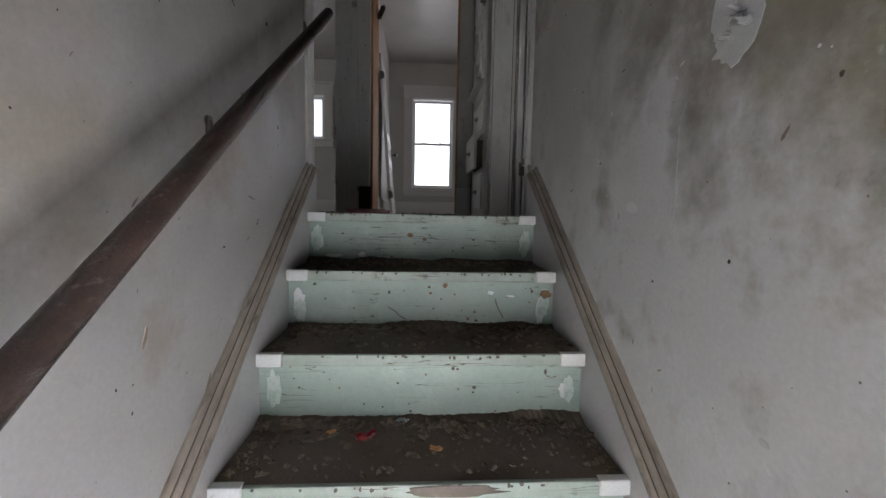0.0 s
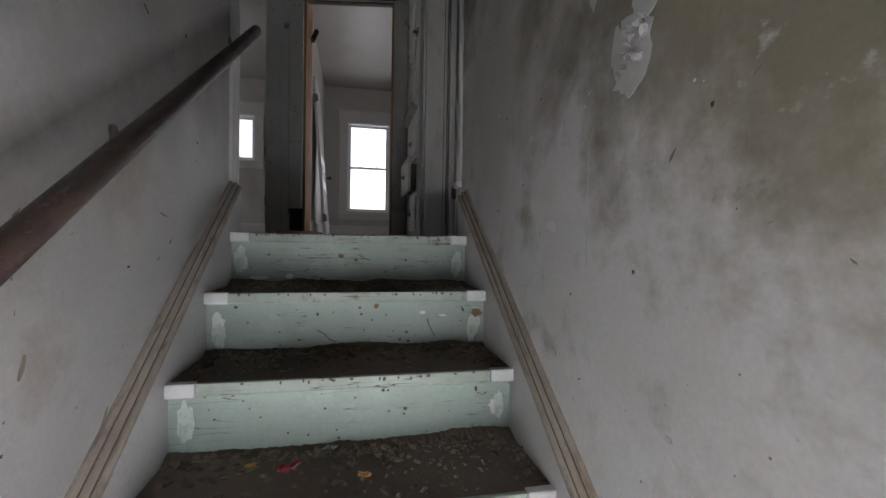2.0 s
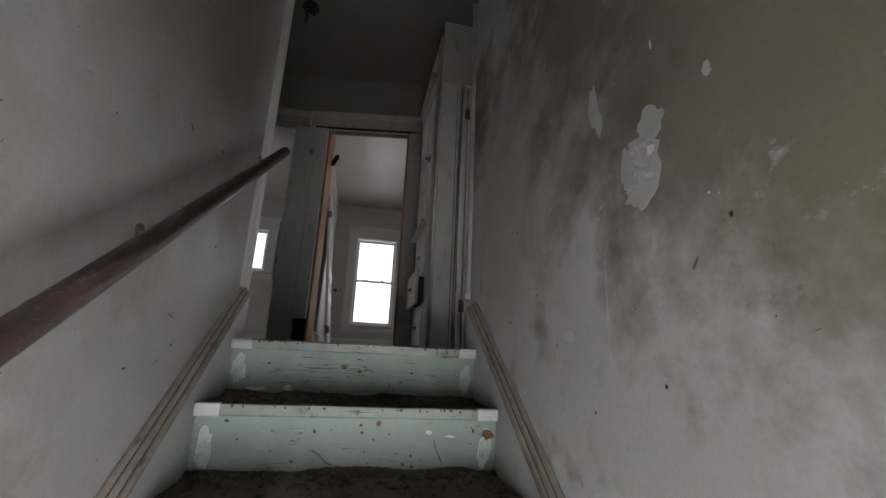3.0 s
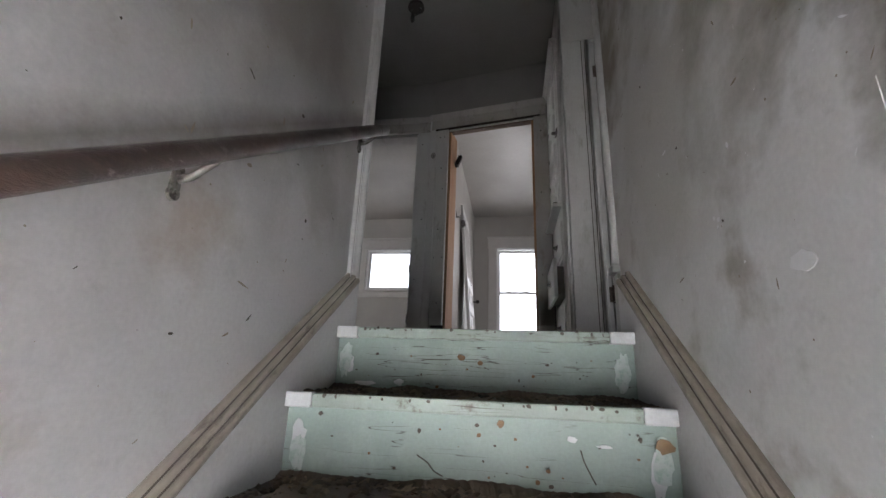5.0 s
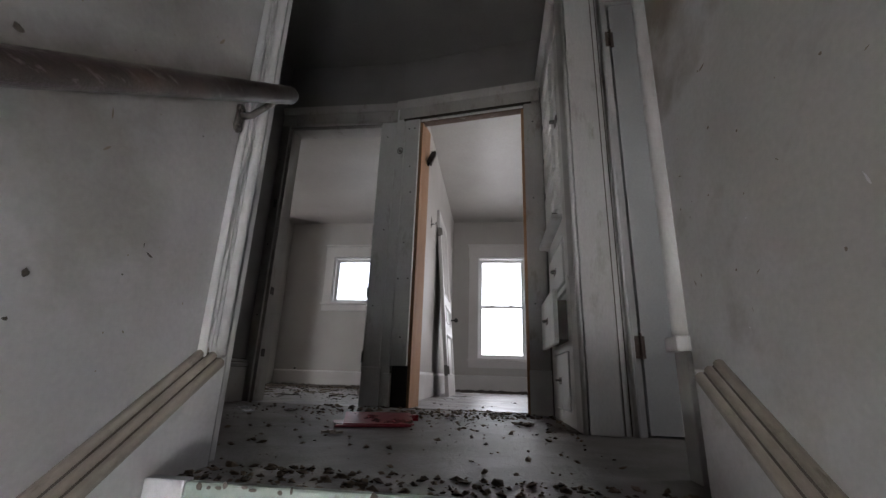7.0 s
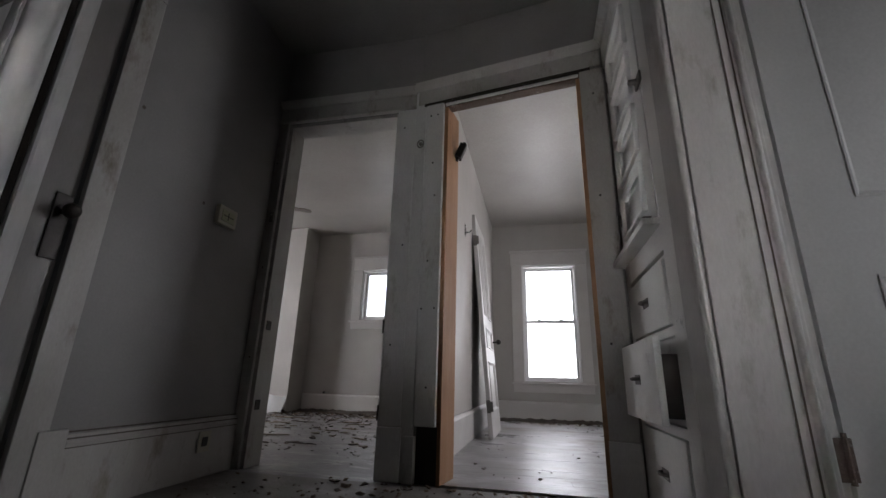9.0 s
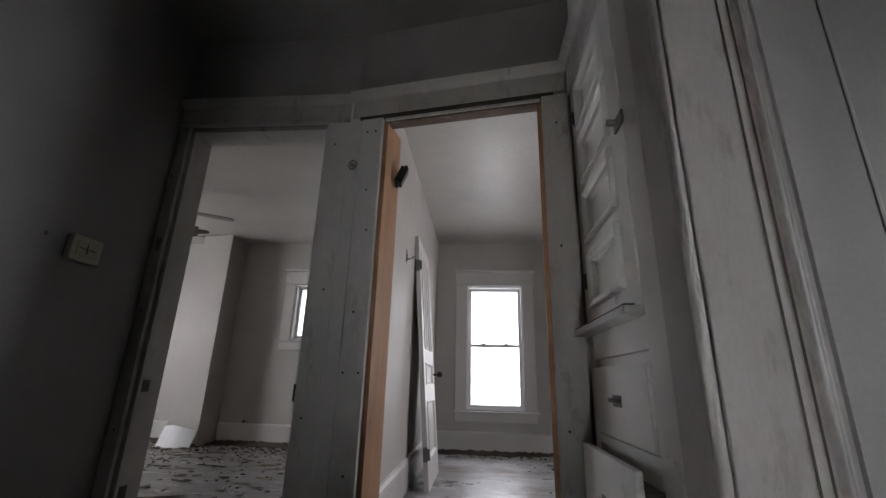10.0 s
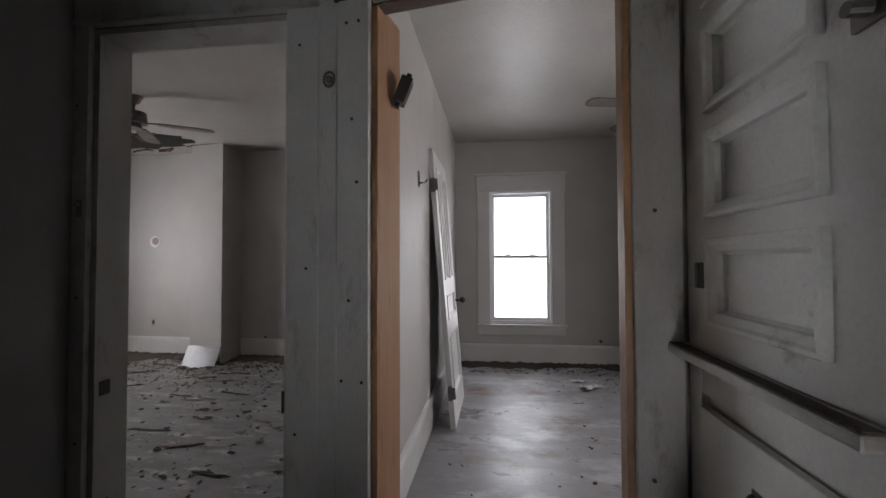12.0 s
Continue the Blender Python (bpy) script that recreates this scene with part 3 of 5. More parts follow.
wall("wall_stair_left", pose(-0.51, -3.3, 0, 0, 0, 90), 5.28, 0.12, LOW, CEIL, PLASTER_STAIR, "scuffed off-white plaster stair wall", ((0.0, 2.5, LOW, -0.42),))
wall("wall_stair_right", pose(0.51, -3.3, 0, 0, 0, 90), 5.40, -0.13, LOW, CEIL, PLASTER_MOULD,
     "mould-stained peeling plaster stair wall", ((0.0, 2.5, LOW, -0.42),))
# added, unseen lower room round the foot of the stairs, to light them
wall("wall_entry", pose(-2.12, -3.3, 0), 4.24, -0.12, LOW, -0.42, PLASTER_ROOM, "plain plaster wall with the entry opening", ((1.69, 2.55, LOW, -0.6),))
wall("wall_lower_west", pose(-2.0, -3.3, 0, 0, 0, 90), 2.62, 0.12, LOW, -0.42, PLASTER_ROOM, "plain plaster wall with an added window opening", ((0.80, 2.30, -2.10, -0.70),))
wall("wall_lower_east", pose(2.0, -3.3, 0, 0, 0, 90), 2.62, -0.12, LOW, -0.42, PLASTER_ROOM, "plain plaster wall with an added window opening", ((0.80, 2.30, -2.10, -0.70),))
wall("wall_lower_left", pose(-2.0, -0.80, 0), 1.37, 0.12, LOW, -0.42, PLASTER_ROOM, "plain plaster wall beside the stair foot")
wall("wall_lower_right", pose(0.64, -0.80, 0), 1.36, 0.12, LOW, -0.42, PLASTER_ROOM, "plain plaster wall beside the stair foot")
# edge of this added ceiling holds light off the upper stair walls
solid("ceiling_lower", boxes((-2.12, -0.63, -3.42, -0.68, -0.42, -0.30), (0.64, 2.12, -3.42, -0.68, -0.42, -0.30)), CEILING, "plain ceiling of the added lower room", "ceiling")
solid("floor_entry", boxes((-2.12, 2.12, -3.42, -0.68, LOW - 0.1, LOW)), FLOOR_HALL, "gritty entry floor at the stair foot", "floor")
solid("floor_landing", boxes((-1.64, 1.62, 1.825, 3.74, -0.14, 0.0), (-1.64, -0.51, 1.3, 1.825, -0.14, 0.0)), FLOOR_HALL, "gritty grey landing floor", "floor")
solid("ceiling_hall", boxes((-1.64, 1.62, -3.42, 4.0, CEIL, CEIL + 0.1)), CEILING_HALL, "hall ceiling, darkened for dim light", "ceiling")

# added out of view, shaped to shade the upper walls and hall ceiling
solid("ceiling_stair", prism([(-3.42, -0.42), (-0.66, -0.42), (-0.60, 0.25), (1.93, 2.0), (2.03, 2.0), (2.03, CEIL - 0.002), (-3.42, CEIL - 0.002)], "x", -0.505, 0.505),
      PLASTER_HALL, "unseen sloping soffit added over the stairs to block light", "ceiling")
# landing, west side
WEST = -1.52
wall("wall_landing_west", pose(WEST, 1.3, 0, 0, 0, 90), 2.6, 0.12, 0, CEIL, PLASTER_HALL, "grimy plaster hall wall, darkened for dim light", ((0.76, 1.46, 0, 2.0),))
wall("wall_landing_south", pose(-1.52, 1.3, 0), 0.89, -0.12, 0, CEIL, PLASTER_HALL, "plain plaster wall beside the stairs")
# east alcove
wall("wall_alcove_north", pose(0.475, 2.815, 0), 1.10, 0.12, 0, CEIL, PLASTER_ROOM, "plaster wall round the alcove door", ((0.155, 0.91, 0, 2.0),))
wall("wall_alcove_south", pose(0.64, 2.0, 0), 0.94, -0.12, 0, CEIL, PLASTER_ROOM, "plain plaster alcove wall")
# unseen opening, added to let the fill lamp in
wall("wall_alcove_east", pose(1.46, 3.0, 0, 0, 0, -90), 1.2, 0.12, 0, CEIL, PLASTER_ROOM, "plaster alcove end wall with an opening added for fill light", ((0.44, 0.66, 0.5, 1.4),))

# north walls: one square to the hall, one turned
NL = pose(-1.64, 3.80, 0)
wall("wall_landing_north", NL, 1.055, 0.13, 0, CEIL, PLASTER_HALL, "grimy plaster wall, darkened for dim light, round an open doorway", ((0.18, 0.92, 0, 2.0),))
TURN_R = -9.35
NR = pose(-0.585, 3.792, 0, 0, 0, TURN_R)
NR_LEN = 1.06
wall("wall_landing_turned", NR, NR_LEN, 0.13, 0, CEIL, PLASTER_HALL, "grimy plaster wall, darkened for dim light, round a stripped doorway", ((0.15, 0.905, 0, 2.10),))

# ---- doorways ----
d1 = thing("door_1", NL, "open doorway with smudged white casing and no door", "doorway", "structure")
part("casing", casing_profile(0.122, 0.18, 0, 0, 2.005), TRIM_DIRTY_DIM, d1, "brown-smudged casing board, darkened for the dim corner")
part("casing", casing_profile(0.915, 1.025, 0, 0.235, 2.005), TRIM, d1)
part("plinth_block", boxes((0.908, 1.03, -0.03, 0, 0, 0.235), bevel=0.004), TRIM, d1)
part("head_board", boxes((0.122, 1.025, -0.024, 0, 2.005, 2.105), bevel=0.003), TRIM_DIRTY_DIM, d1)
part("head_bead", boxes((0.122, 1.028, -0.034, 0, 2.003, 2.02), bevel=0.006), TRIM_DIRTY_DIM, d1)
part("head_cap", prism([(0, 2.105), (-0.03, 2.105), (-0.045, 2.128), (-0.052, 2.150), (0, 2.150)], "x", 0.122, 1.03), TRIM_DIRTY_DIM, d1)
part("jamb", boxes((0.18, 0.2, 0.001, 0.135, 0, 2.0)), TRIM_DIRTY_DIM, d1)
part("jamb", boxes((0.90, 0.919, 0.001, 0.135, 0, 2.0)), TRIM, d1)
part("head_jamb", boxes((0.2, 0.90, 0.001, 0.135, 1.98, 1.999)), TRIM_DIRTY_DIM, d1)
bm = bmesh.new()
box(bm, 0.149, 0.173, -0.030, -0.022, 1.33, 1.39, 0.002)
disc(bm, 0.006, 0.02, pose(0.16, -0.034, 1.372, 90, 0, 0), 8)
part("strike_plate", bm, METAL, d1, "small tarnished latch plate")
for z in (0.70, 0.28):
    part("hinge_leaf", boxes((0.198, 0.203, 0.02, 0.06, z, z + 0.05)), BLACK, d1, "dark hinge leaf")
    part("hinge_leaf", boxes((0.897, 0.902, -0.01, 0.03, z - 0.02, z + 0.05)), BLACK, d1, "dark hinge leaf")

d2 = thing("door_2", NR, "stripped doorway with bare pine jambs and white casing", "doorway", "structure")
part("filler_strip", boxes((-0.032, 0.036, -0.016, 0, 0.0, 2.14), bevel=0.004), TRIM, d2)
part("casing", casing_profile(0.042, 0.152, 0, 0.245, 2.005), TRIM, d2)
part("casing", casing_profile(0.905, 1.02, 0, 0.24, 2.005), TRIM_DIRTY_DIM, d2)
part("plinth_block", boxes((0.902, 1.024, -0.028, 0, 0, 0.24), bevel=0.004), TRIM, d2)
part("plinth_stub", boxes((-0.005, 0.05, -0.03, 0, 0, 0.20), bevel=0.004), TRIM, d2)
part("bare_patch", boxes((0.052, 0.155, -0.006, 0, 0, 0.245)), VOID, d2, "dark patch where the plinth is gone")
part("head_board", boxes((-0.01, 1.01, -0.024, 0, 2.02, 2.115), bevel=0.003), TRIM_DIRTY_DIM, d2)
part("head_cap", prism([(0, 2.115), (-0.03, 2.115), (-0.046, 2.135), (-0.055, 2.158), (0, 2.158)], "x", -0.02, 1.015), TRIM_DIRTY_DIM, d2)
part("jamb", boxes((0.150, 0.172, 0.002, 0.185, 0, 2.0), bevel=0.002), PINE, d2, "bare orange pine jamb")
part("jamb", boxes((0.885, 0.905, 0.002, 0.15, 0, 2.0), bevel=0.002), PINE, d2, "bare orange pine jamb")
part("head_jamb", boxes((0.150, 0.905, 0.0, 0.06, 1.984, 2.018), bevel=0.004), SPLINTER, d2, "splintered head jamb")
# solid dark strip painted as the shade of a gap
part("head_gap", boxes((0.03, 0.96, -0.0245, -0.002, 2.006, 2.019)), VOID, d2, "dark strip for the gap's shade under the head board")
part("head_strip", boxes((0.16, 0.90, -0.012, -0.001, 1.990, 2.004), bevel=0.002), TRIM, d2)
hook = part("hook_screw", ball(bmesh.new(), 0.012, pose(0.015, -0.024, 1.755)), METAL, d2)
bm = boxes((-0.02, 0.02, -0.03, 0.03, -0.045, 0.045), bevel=0.004)
box(bm, -0.008, 0.008, -0.012, 0.012, 0.046, 0.062)
box(bm, -0.008, 0.008, -0.012, 0.012, -0.062, -0.046)
sw = part("switch_box", bm, BLACK, d2, "dark metal box hanging from the jamb")
sw.matrix_basis = pose(0.205, 0.135, 1.755, 0, 22, 20)

for x, z in ((0.075, 1.93), (0.118, 1.93), (0.095, 1.62), (0.112, 1.42), (0.085, 1.05), (0.06, 0.80), (0.13, 0.80), (0.10, 0.42), (0.965, 1.86), (0.945, 0.62), (0.955, 1.30)):
    part("nail_hole", disc(bmesh.new(), 0.0055, 0.003, pose(x, -0.0235, z, 90, 0, 0), 8), BLACK, d2, "dark nail hole")
for x, z in ((0.96, 1.88), (0.985, 1.15), (0.95, 0.62), (0.15, 1.05), (0.155, 0.55), (0.14, 1.72)):
    part("nail_hole", disc(bmesh.new(), 0.005, 0.003, pose(x, -0.0235, z, 90, 0, 0), 8), BLACK, d1, "dark nail hole")
ring = tube([(0.015 + 0.019 * math.cos(a), -0.026, 1.755 + 0.024 * math.sin(a)) for a in [2 * math.pi * i / 16 for i in range(17)]], 0.004, 8)
part("hook_ring", ring, METAL, d2, "bent wire ring")

# ---- cabinet ----
cab = thing("linen_cabinet", pose(0.43, 3.615, 0, 0, 0, -90), "built-in grey painted linen cabinet with one drawer pulled out", "cabinet")
part("carcass", boxes((0.0, 0.675, 0.02, 0.5, 0, CEIL - 0.01)), CABINET, cab)
part("stile", boxes((0.0, 0.06, 0, 0.019, 0.0, 2.0), bevel=0.002), CABINET, cab)
part("stile", boxes((0.56, 0.672, 0, 0.019, 0.0, 2.0), bevel=0.002), CABINET, cab)
part("side_board", boxes((0.676, 0.80, -0.004, 0.019, 0.0, 2.35), bevel=0.003), TRIM, cab)
part("corner_moulding", tube([(0.81, 0.004, 0), (0.81, 0.004, 2.40)], 0.011, 10), TRIM, cab)
part("head_board", boxes((0.0, 0.672, -0.01, 0.019, 2.0, 2.13), bevel=0.003), TRIM, cab)
part("head_cap", prism([(0.019, 2.13), (-0.02, 2.13), (-0.035, 2.15), (-0.045, 2.175), (0.019, 2.175)], "x", 0.0, 0.68), TRIM, cab)
part("apron", boxes((0.06, 0.56, 0.002, 0.019, 0.862, 0.944)), CABINET, cab)
part("drawer_rail", boxes((0.06, 0.56, 0.001, 0.019, 0.60, 0.625)), CABINET, cab)
part("drawer_rail", boxes((0.06, 0.56, 0.001, 0.019, 0.318, 0.345)), CABINET, cab)
part("kick_board", boxes((0.06, 0.56, 0.001, 0.019, 0.0, 0.055)), CABINET, cab)
part("ledge", boxes((-0.03, 0.57, -0.052, 0.019, 0.944, 0.966), bevel=0.005), TRIM, cab, "projecting ledge with a dark dirty top")
part("ledge_dirt", boxes((-0.028, 0.568, -0.048, -0.022, 0.967, 0.970)), FLAKE_DARK, cab, "dark dirt lying along the ledge")
holesC = [(0.075, 0.405, a, a + 0.185) for a in (0.065, 0.302, 0.536, 0.772)]
cdoor = part("door", core_mesh(0.50, 1.03, 0.022, holesC), CABINET, cab)
framed(cdoor, 0.50, 1.03, 0.022, holesC, CABINET)
cdoor.location = (0.06, -0.004, 0.968)
for a in (0.065, 0.302, 0.536, 0.772):
    part("panel", panel_mesh(0.075, 0.405, a, a + 0.185, 0.03, 0.007, 0.012), CABINET, cdoor)
    x0, x1, z0, z1 = 0.071, 0.409, a - 0.004, a + 0.189
    bm = bmesh.new()
    rings = [[bm.verts.new((p, y, q)) for p, q in ((x0 + d, z0 + d), (x1 - d, z0 + d), (x1 - d, z1 - d), (x0 + d, z1 - d))]
             for d, y in ((0.0, 0.002), (0.0, -0.015), (0.003, -0.018), (0.010, -0.017), (0.016, -0.012), (0.030, -0.006), (0.032, 0.009))]
    for lower, upper in zip(rings, rings[1:]):
        for i in range(4):
            bm.faces.new((lower[i], lower[(i + 1) % 4], upper[(i + 1) % 4], upper[i]))
    bmesh.ops.recalc_face_normals(bm, faces=bm.faces)
    part("panel_moulding", bm, CABINET, cdoor)
for z in (0.17, 0.86):
    bm = boxes((0.004, 0.034, -0.006, 0.0, z - 0.03, z + 0.03), bevel=0.002)
    bm2 = disc(bm, 0.006, 0.055, pose(0.018, -0.008, z), 8)
    part("hinge", bm2, METAL, cdoor, "tarnished butterfly hinge")
bm = boxes((0.46, 0.53, -0.008, 0.0, 0.50, 0.54), bevel=0.003)
disc(bm, 0.011, 0.03, pose(0.49, -0.02, 0.52, 90, 0, 0), 10)
part("latch", bm, METAL, cdoor, "old cupboard latch")
for z0, z1, out, tip in ((0.632, 0.834, -0.012, 0.0), (0.348, 0.598, 0.04, 0.0), (0.06, 0.312, -0.014, 0.0)):
    dr = part("drawer", boxes((0.066, 0.554, -out - 0.02, -out, z0, z1), bevel=0.003), CABINET, cab, "drawer pulled partly out" if out > 0 else "")
    # box painted near black so the gap behind the front looks shaded
    part("drawer_box", boxes((0.085, 0.535, -out + 0.001, 0.0185, z0 + 0.02, z1 - 0.05)), GAP_SHADE, dr, "drawer box coloured as the gap's shade")
    bm = bmesh.new()
    zc, yc = (z0 + z1) / 2, -out - 0.02
    pts = [(0.31 + 0.032 * math.cos(a), yc - 0.020 * math.sin(a), zc + 0.004) for a in [math.pi * i / 8 for i in range(9)]]
    bm = tube(pts, 0.006, 8)
    box(bm, 0.272, 0.348, yc - 0.003, yc, zc - 0.014, zc + 0.018, 0.002)
    part("cup_pull", bm, METAL, dr, "tarnished cup pull")

# ---- alcove door ----
d3 = thing("door_3", pose(0.63, 2.815, 0), "closed white panelled door in the alcove with rusty hinges", "door", "structure")
part("casing", casing_profile(-0.184, 0.0, 0, 0, 2.005), TRIM, d3)
part("casing", casing_profile(0.755, 0.84, 0, 0, 2.005), TRIM, d3)
part("head_board", boxes((-0.184, 0.84, -0.024, 0, 2.005, CEIL - 0.004), bevel=0.003), TRIM, d3)
part("jamb", boxes((0.0, 0.022, -0.003, 0.12, 0, 2.0)), TRIM, d3)
part("jamb", boxes((0.735, 0.755, 0.001, 0.12, 0, 2.0)), TRIM, d3)
part("head_jamb", boxes((0.022, 0.735, 0.001, 0.12, 1.982, 2.0)), TRIM, d3)
# raised dark strips stand for the shade of two casing grooves
for x in (-0.062, -0.040):
    part("groove", boxes((x, x + 0.004, -0.0235, -0.021, 0.004, 2.0)), FLAKE_DARK, d3, "dark strip drawn as a groove's shade")
part("backband", tube([(-0.020, -0.022, 0.003), (-0.020, -0.022, 2.002)], 0.009, 10), TRIM, d3)
holes3 = [(0.14, 0.56, 0.22, 0.705), (0.14, 0.56, 0.90, 1.82)]
leaf = part("leaf", core_mesh(0.70, 1.97, 0.035, holes3), DOOR_PAINT, d3)
framed(leaf, 0.70, 1.97, 0.035, holes3, DOOR_PAINT)
leaf.location = (0.036, 0.004, 0.008)
part("stop", boxes((0.023, 0.055, 0.045, 0.06, 0, 1.98)), TRIM_DIRTY_DIM, d3)
for q in holes3:
    part("panel", panel_mesh(*q, 0.016, 0.002, 0.012), DOOR_PAINT, leaf)
for z in (0.27, 1.72):
    bm = boxes((-0.030, -0.013, -0.010, -0.0065, z, z + 0.085), (-0.002, 0.009, -0.004, 0.0, z, z + 0.085), bevel=0.001)
    disc(bm, 0.006, 0.10, pose(-0.007, -0.009, z + 0.045), 8)
    part("hinge", bm, RUST, leaf, "rusty butt hinge")

# ---- west door ----
d4 = thing("door_4", pose(WEST, 2.06, 0, 0, 0, 90), "closed dark grimy panelled door with black knob", "door", "structure")
part("casing", casing_profile(0.70, 0.80, 0, 0.0, 2.005), TRIM_DIRTY_DIM, d4)
part("casing", casing_profile(-0.10, 0.0, 0, 0.0, 2.005), TRIM_DIRTY_DIM, d4)
part("head_board", boxes((-0.1, 0.80, -0.024, 0, 2.005, 2.12), bevel=0.003), TRIM_DIRTY_DIM, d4)
holes4 = [(0.11, 0.58, 0.2, 0.78), (0.11, 0.58, 0.95, 1.85)]
leaf4 = part("leaf", core_mesh(0.69, 1.985, 0.035, holes4), DARK_DOOR, d4)
framed(leaf4, 0.69, 1.985, 0.035, holes4, DARK_DOOR)
leaf4.location = (0.005, 0.012, 0.006)
for q in holes4:
    part("panel", panel_mesh(*q, 0.016, 0.003, 0.012), DARK_DOOR, leaf4)
part("lock_plate", boxes((0.628, 0.684, -0.009, 0.0, 0.80, 1.03), bevel=0.004), BLACK, leaf4, "black iron lock plate")
bm = ball(bmesh.new(), 0.027, pose(0.655, -0.055, 0.965))
disc(bm, 0.01, 0.055, pose(0.655, -0.028, 0.965, 90, 0, 0), 10)
part("knob", bm, BLACK, leaf4, "black door knob")

# ---- landing trim ----
bb = thing("baseboard", pose(WEST, 2.88, 0, 0, 0, 90), "tall grimy white baseboard with dark cap", "baseboard", "structure")
part("board", boxes((0.04, 0.93, -0.02, 0, 0, 0.215), bevel=0.002), TRIM_DIRTY_DIM, bb)
part("cap", prism([(0, 0.212), (-0.024, 0.212), (-0.028, 0.225), (-0.018, 0.24), (-0.018, 0.252), (0, 0.258)], "x", 0.04, 0.93), TRIM_DIRTY_DIM, bb)
part("plinth_block", boxes((-0.055, 0.038, -0.028, 0, 0, 0.27), bevel=0.003), TRIM_DIRTY_DIM, bb)
for z, d in ((0.2085, 0.0225), (0.2365, 0.0205), (0.2565, 0.006)):
    part("dirt_line", boxes((0.04, 0.93, -d, -0.001, z, z + 0.005)), FLAKE_DARK, bb, "dark dirt line along the cap")
# corner trim at the end of the west stair wall
ct = thing("trim", pose(-0.51, 1.981, 0), "fluted white corner casing at the stair wall end", "trim", "structure")
flutes = [(0, -0.070), (0.012, -0.070), (0.016, -0.067), (0.016, -0.061), (0.009, -0.059), (0.009, -0.056), (0.017, -0.053), (0.017, -0.047), (0.010, -0.045), (0.010, -0.042),
          (0.018, -0.039), (0.018, -0.036), (0, -0.036)]
part("fluted_casing", prism(flutes, "z", 0, CEIL), TRIM, ct)
part("corner_bead", tube([(0.003, -0.016, 0), (0.003, -0.016, CEIL)], 0.022, 16), TRIM, ct)
part("end_casing", boxes((-0.135, 0.014, 0.014, 0.034, 0, CEIL), bevel=0.004), TRIM, ct)

# dark filler whose colour stands for shade between bead and casing
part("gap", boxes((-0.13, 0.010, 0.006, 0.013, 0, CEIL - 0.001)), VOID, ct, "dark strip for the gap's shade behind the loose casing")
cb = thing("trim", pose(0.51, 2.072, 0), "pale rounded corner bead at the stair wall end", "trim", "structure")
part("corner_bead", tube([(0.004, 0, z) for z in (0.285, 0.9, 1.6, CEIL - 0.002)], [0.026, 0.027, 0.026, 0.027], 16), TRIM, cb)
part("bead_foot", boxes((-0.030, 0.002, -0.034, 0.032, 0.255, 0.288), bevel=0.006), TRIM, cb)
part("end_board", boxes((-0.012, 0, -0.032, 0.030, 0, 0.256), bevel=0.003), TRIM_DIRTY_DIM, cb)

# ---- thermostat, outlet ----
th = thing("thermostat", pose(WEST, 3.38, 1.18, 0, 0, 90), "yellowed square thermostat on the hall wall", "thermostat")
part("body", boxes((0, 0.13, -0.028, 0, 0, 0.10), bevel=0.006), IVORY, th)
part("dial_face", boxes((0.02, 0.11, -0.031, -0.027, 0.02, 0.08), bevel=0.002), GREEN_FACE, th, "greenish dial face")
part("needle", boxes((0.06, 0.064, -0.033, -0.030, 0.03, 0.07), (0.03, 0.10, -0.033, -0.030, 0.048, 0.051)), BLACK, th)
ol = thing("outlet", pose(WEST + 0.021, 3.52, 0.11, 0, 0, 90), "old socket plate set in the baseboard", "outlet")
part("plate", boxes((0, 0.075, -0.006, 0, 0, 0.09), bevel=0.003), IVORY, ol)
part("socket", boxes((0.02, 0.055, -0.009, -0.005, 0.025, 0.065), bevel=0.003), BLACK, ol)

# ---- rooms ----
BACK = 7.36
wall("wall_back", pose(-5.5, BACK, 0), 7.4, 0.16, 0, ROOM, PLASTER_ROOM, "cream plaster outer wall with two windows", (
    (3.09, 3.91, 1.24, 1.96), (5.37, 6.07, 0.46, 1.96)))
part_wall = wall("wall_between", pose(-0.52, 3.99, 0, 0, 0, 90), 3.37, 0.10, 0, ROOM, PLASTER_ROOM, "pale glossy partition wall between the rooms")
wall("wall_east", pose(1.78, BACK, 0, 0, 0, -90), 3.7, 0.12, 0, ROOM, PLASTER_ROOM, "cream plaster bedroom wall", ((2.0, 2.82, 0.62, 2.06),))
wall("wall_west", pose(-5.4, 3.9, 0, 0, 0, 90), 3.46, 0.14, 0, ROOM, PLASTER_ROOM, "cream plaster wall with a window opening", ((1.25, 2.15, 0.6, 2.1),))
wall("wall_south_west", pose(-5.4, 3.93, 0), 3.78, -0.12, 0, ROOM, PLASTER_ROOM, "cream plaster inner wall")
wall("wall_south_east", pose(0.45, 3.66, 0), 1.33, 0.12, 0, ROOM, PLASTER_ROOM, "cream plaster inner wall")
solid("ceiling_room_west", boxes((-5.5, -0.57, 3.935, 7.5, ROOM, ROOM + 0.08)), CEILING, "stained cream ceiling with a torn hole", "ceiling")
solid("ceiling_room_east", boxes((-0.57, 1.9, 3.935, 7.5, ROOM, ROOM + 0.08)), CEILING, "stained cream bedroom ceiling", "ceiling")
solid("floor_room_west", boxes((-5.5, -0.57, 3.74, 7.5, -0.12, 0.0)), FLOOR_LEFT, "peeling grey floor strewn with litter", "floor")
floor_e = solid("floor_room_east", boxes((-0.57, 1.9, 3.74, 7.5, -0.14, -0.018)), VOID, "worn grey-painted floorboards", "floor")

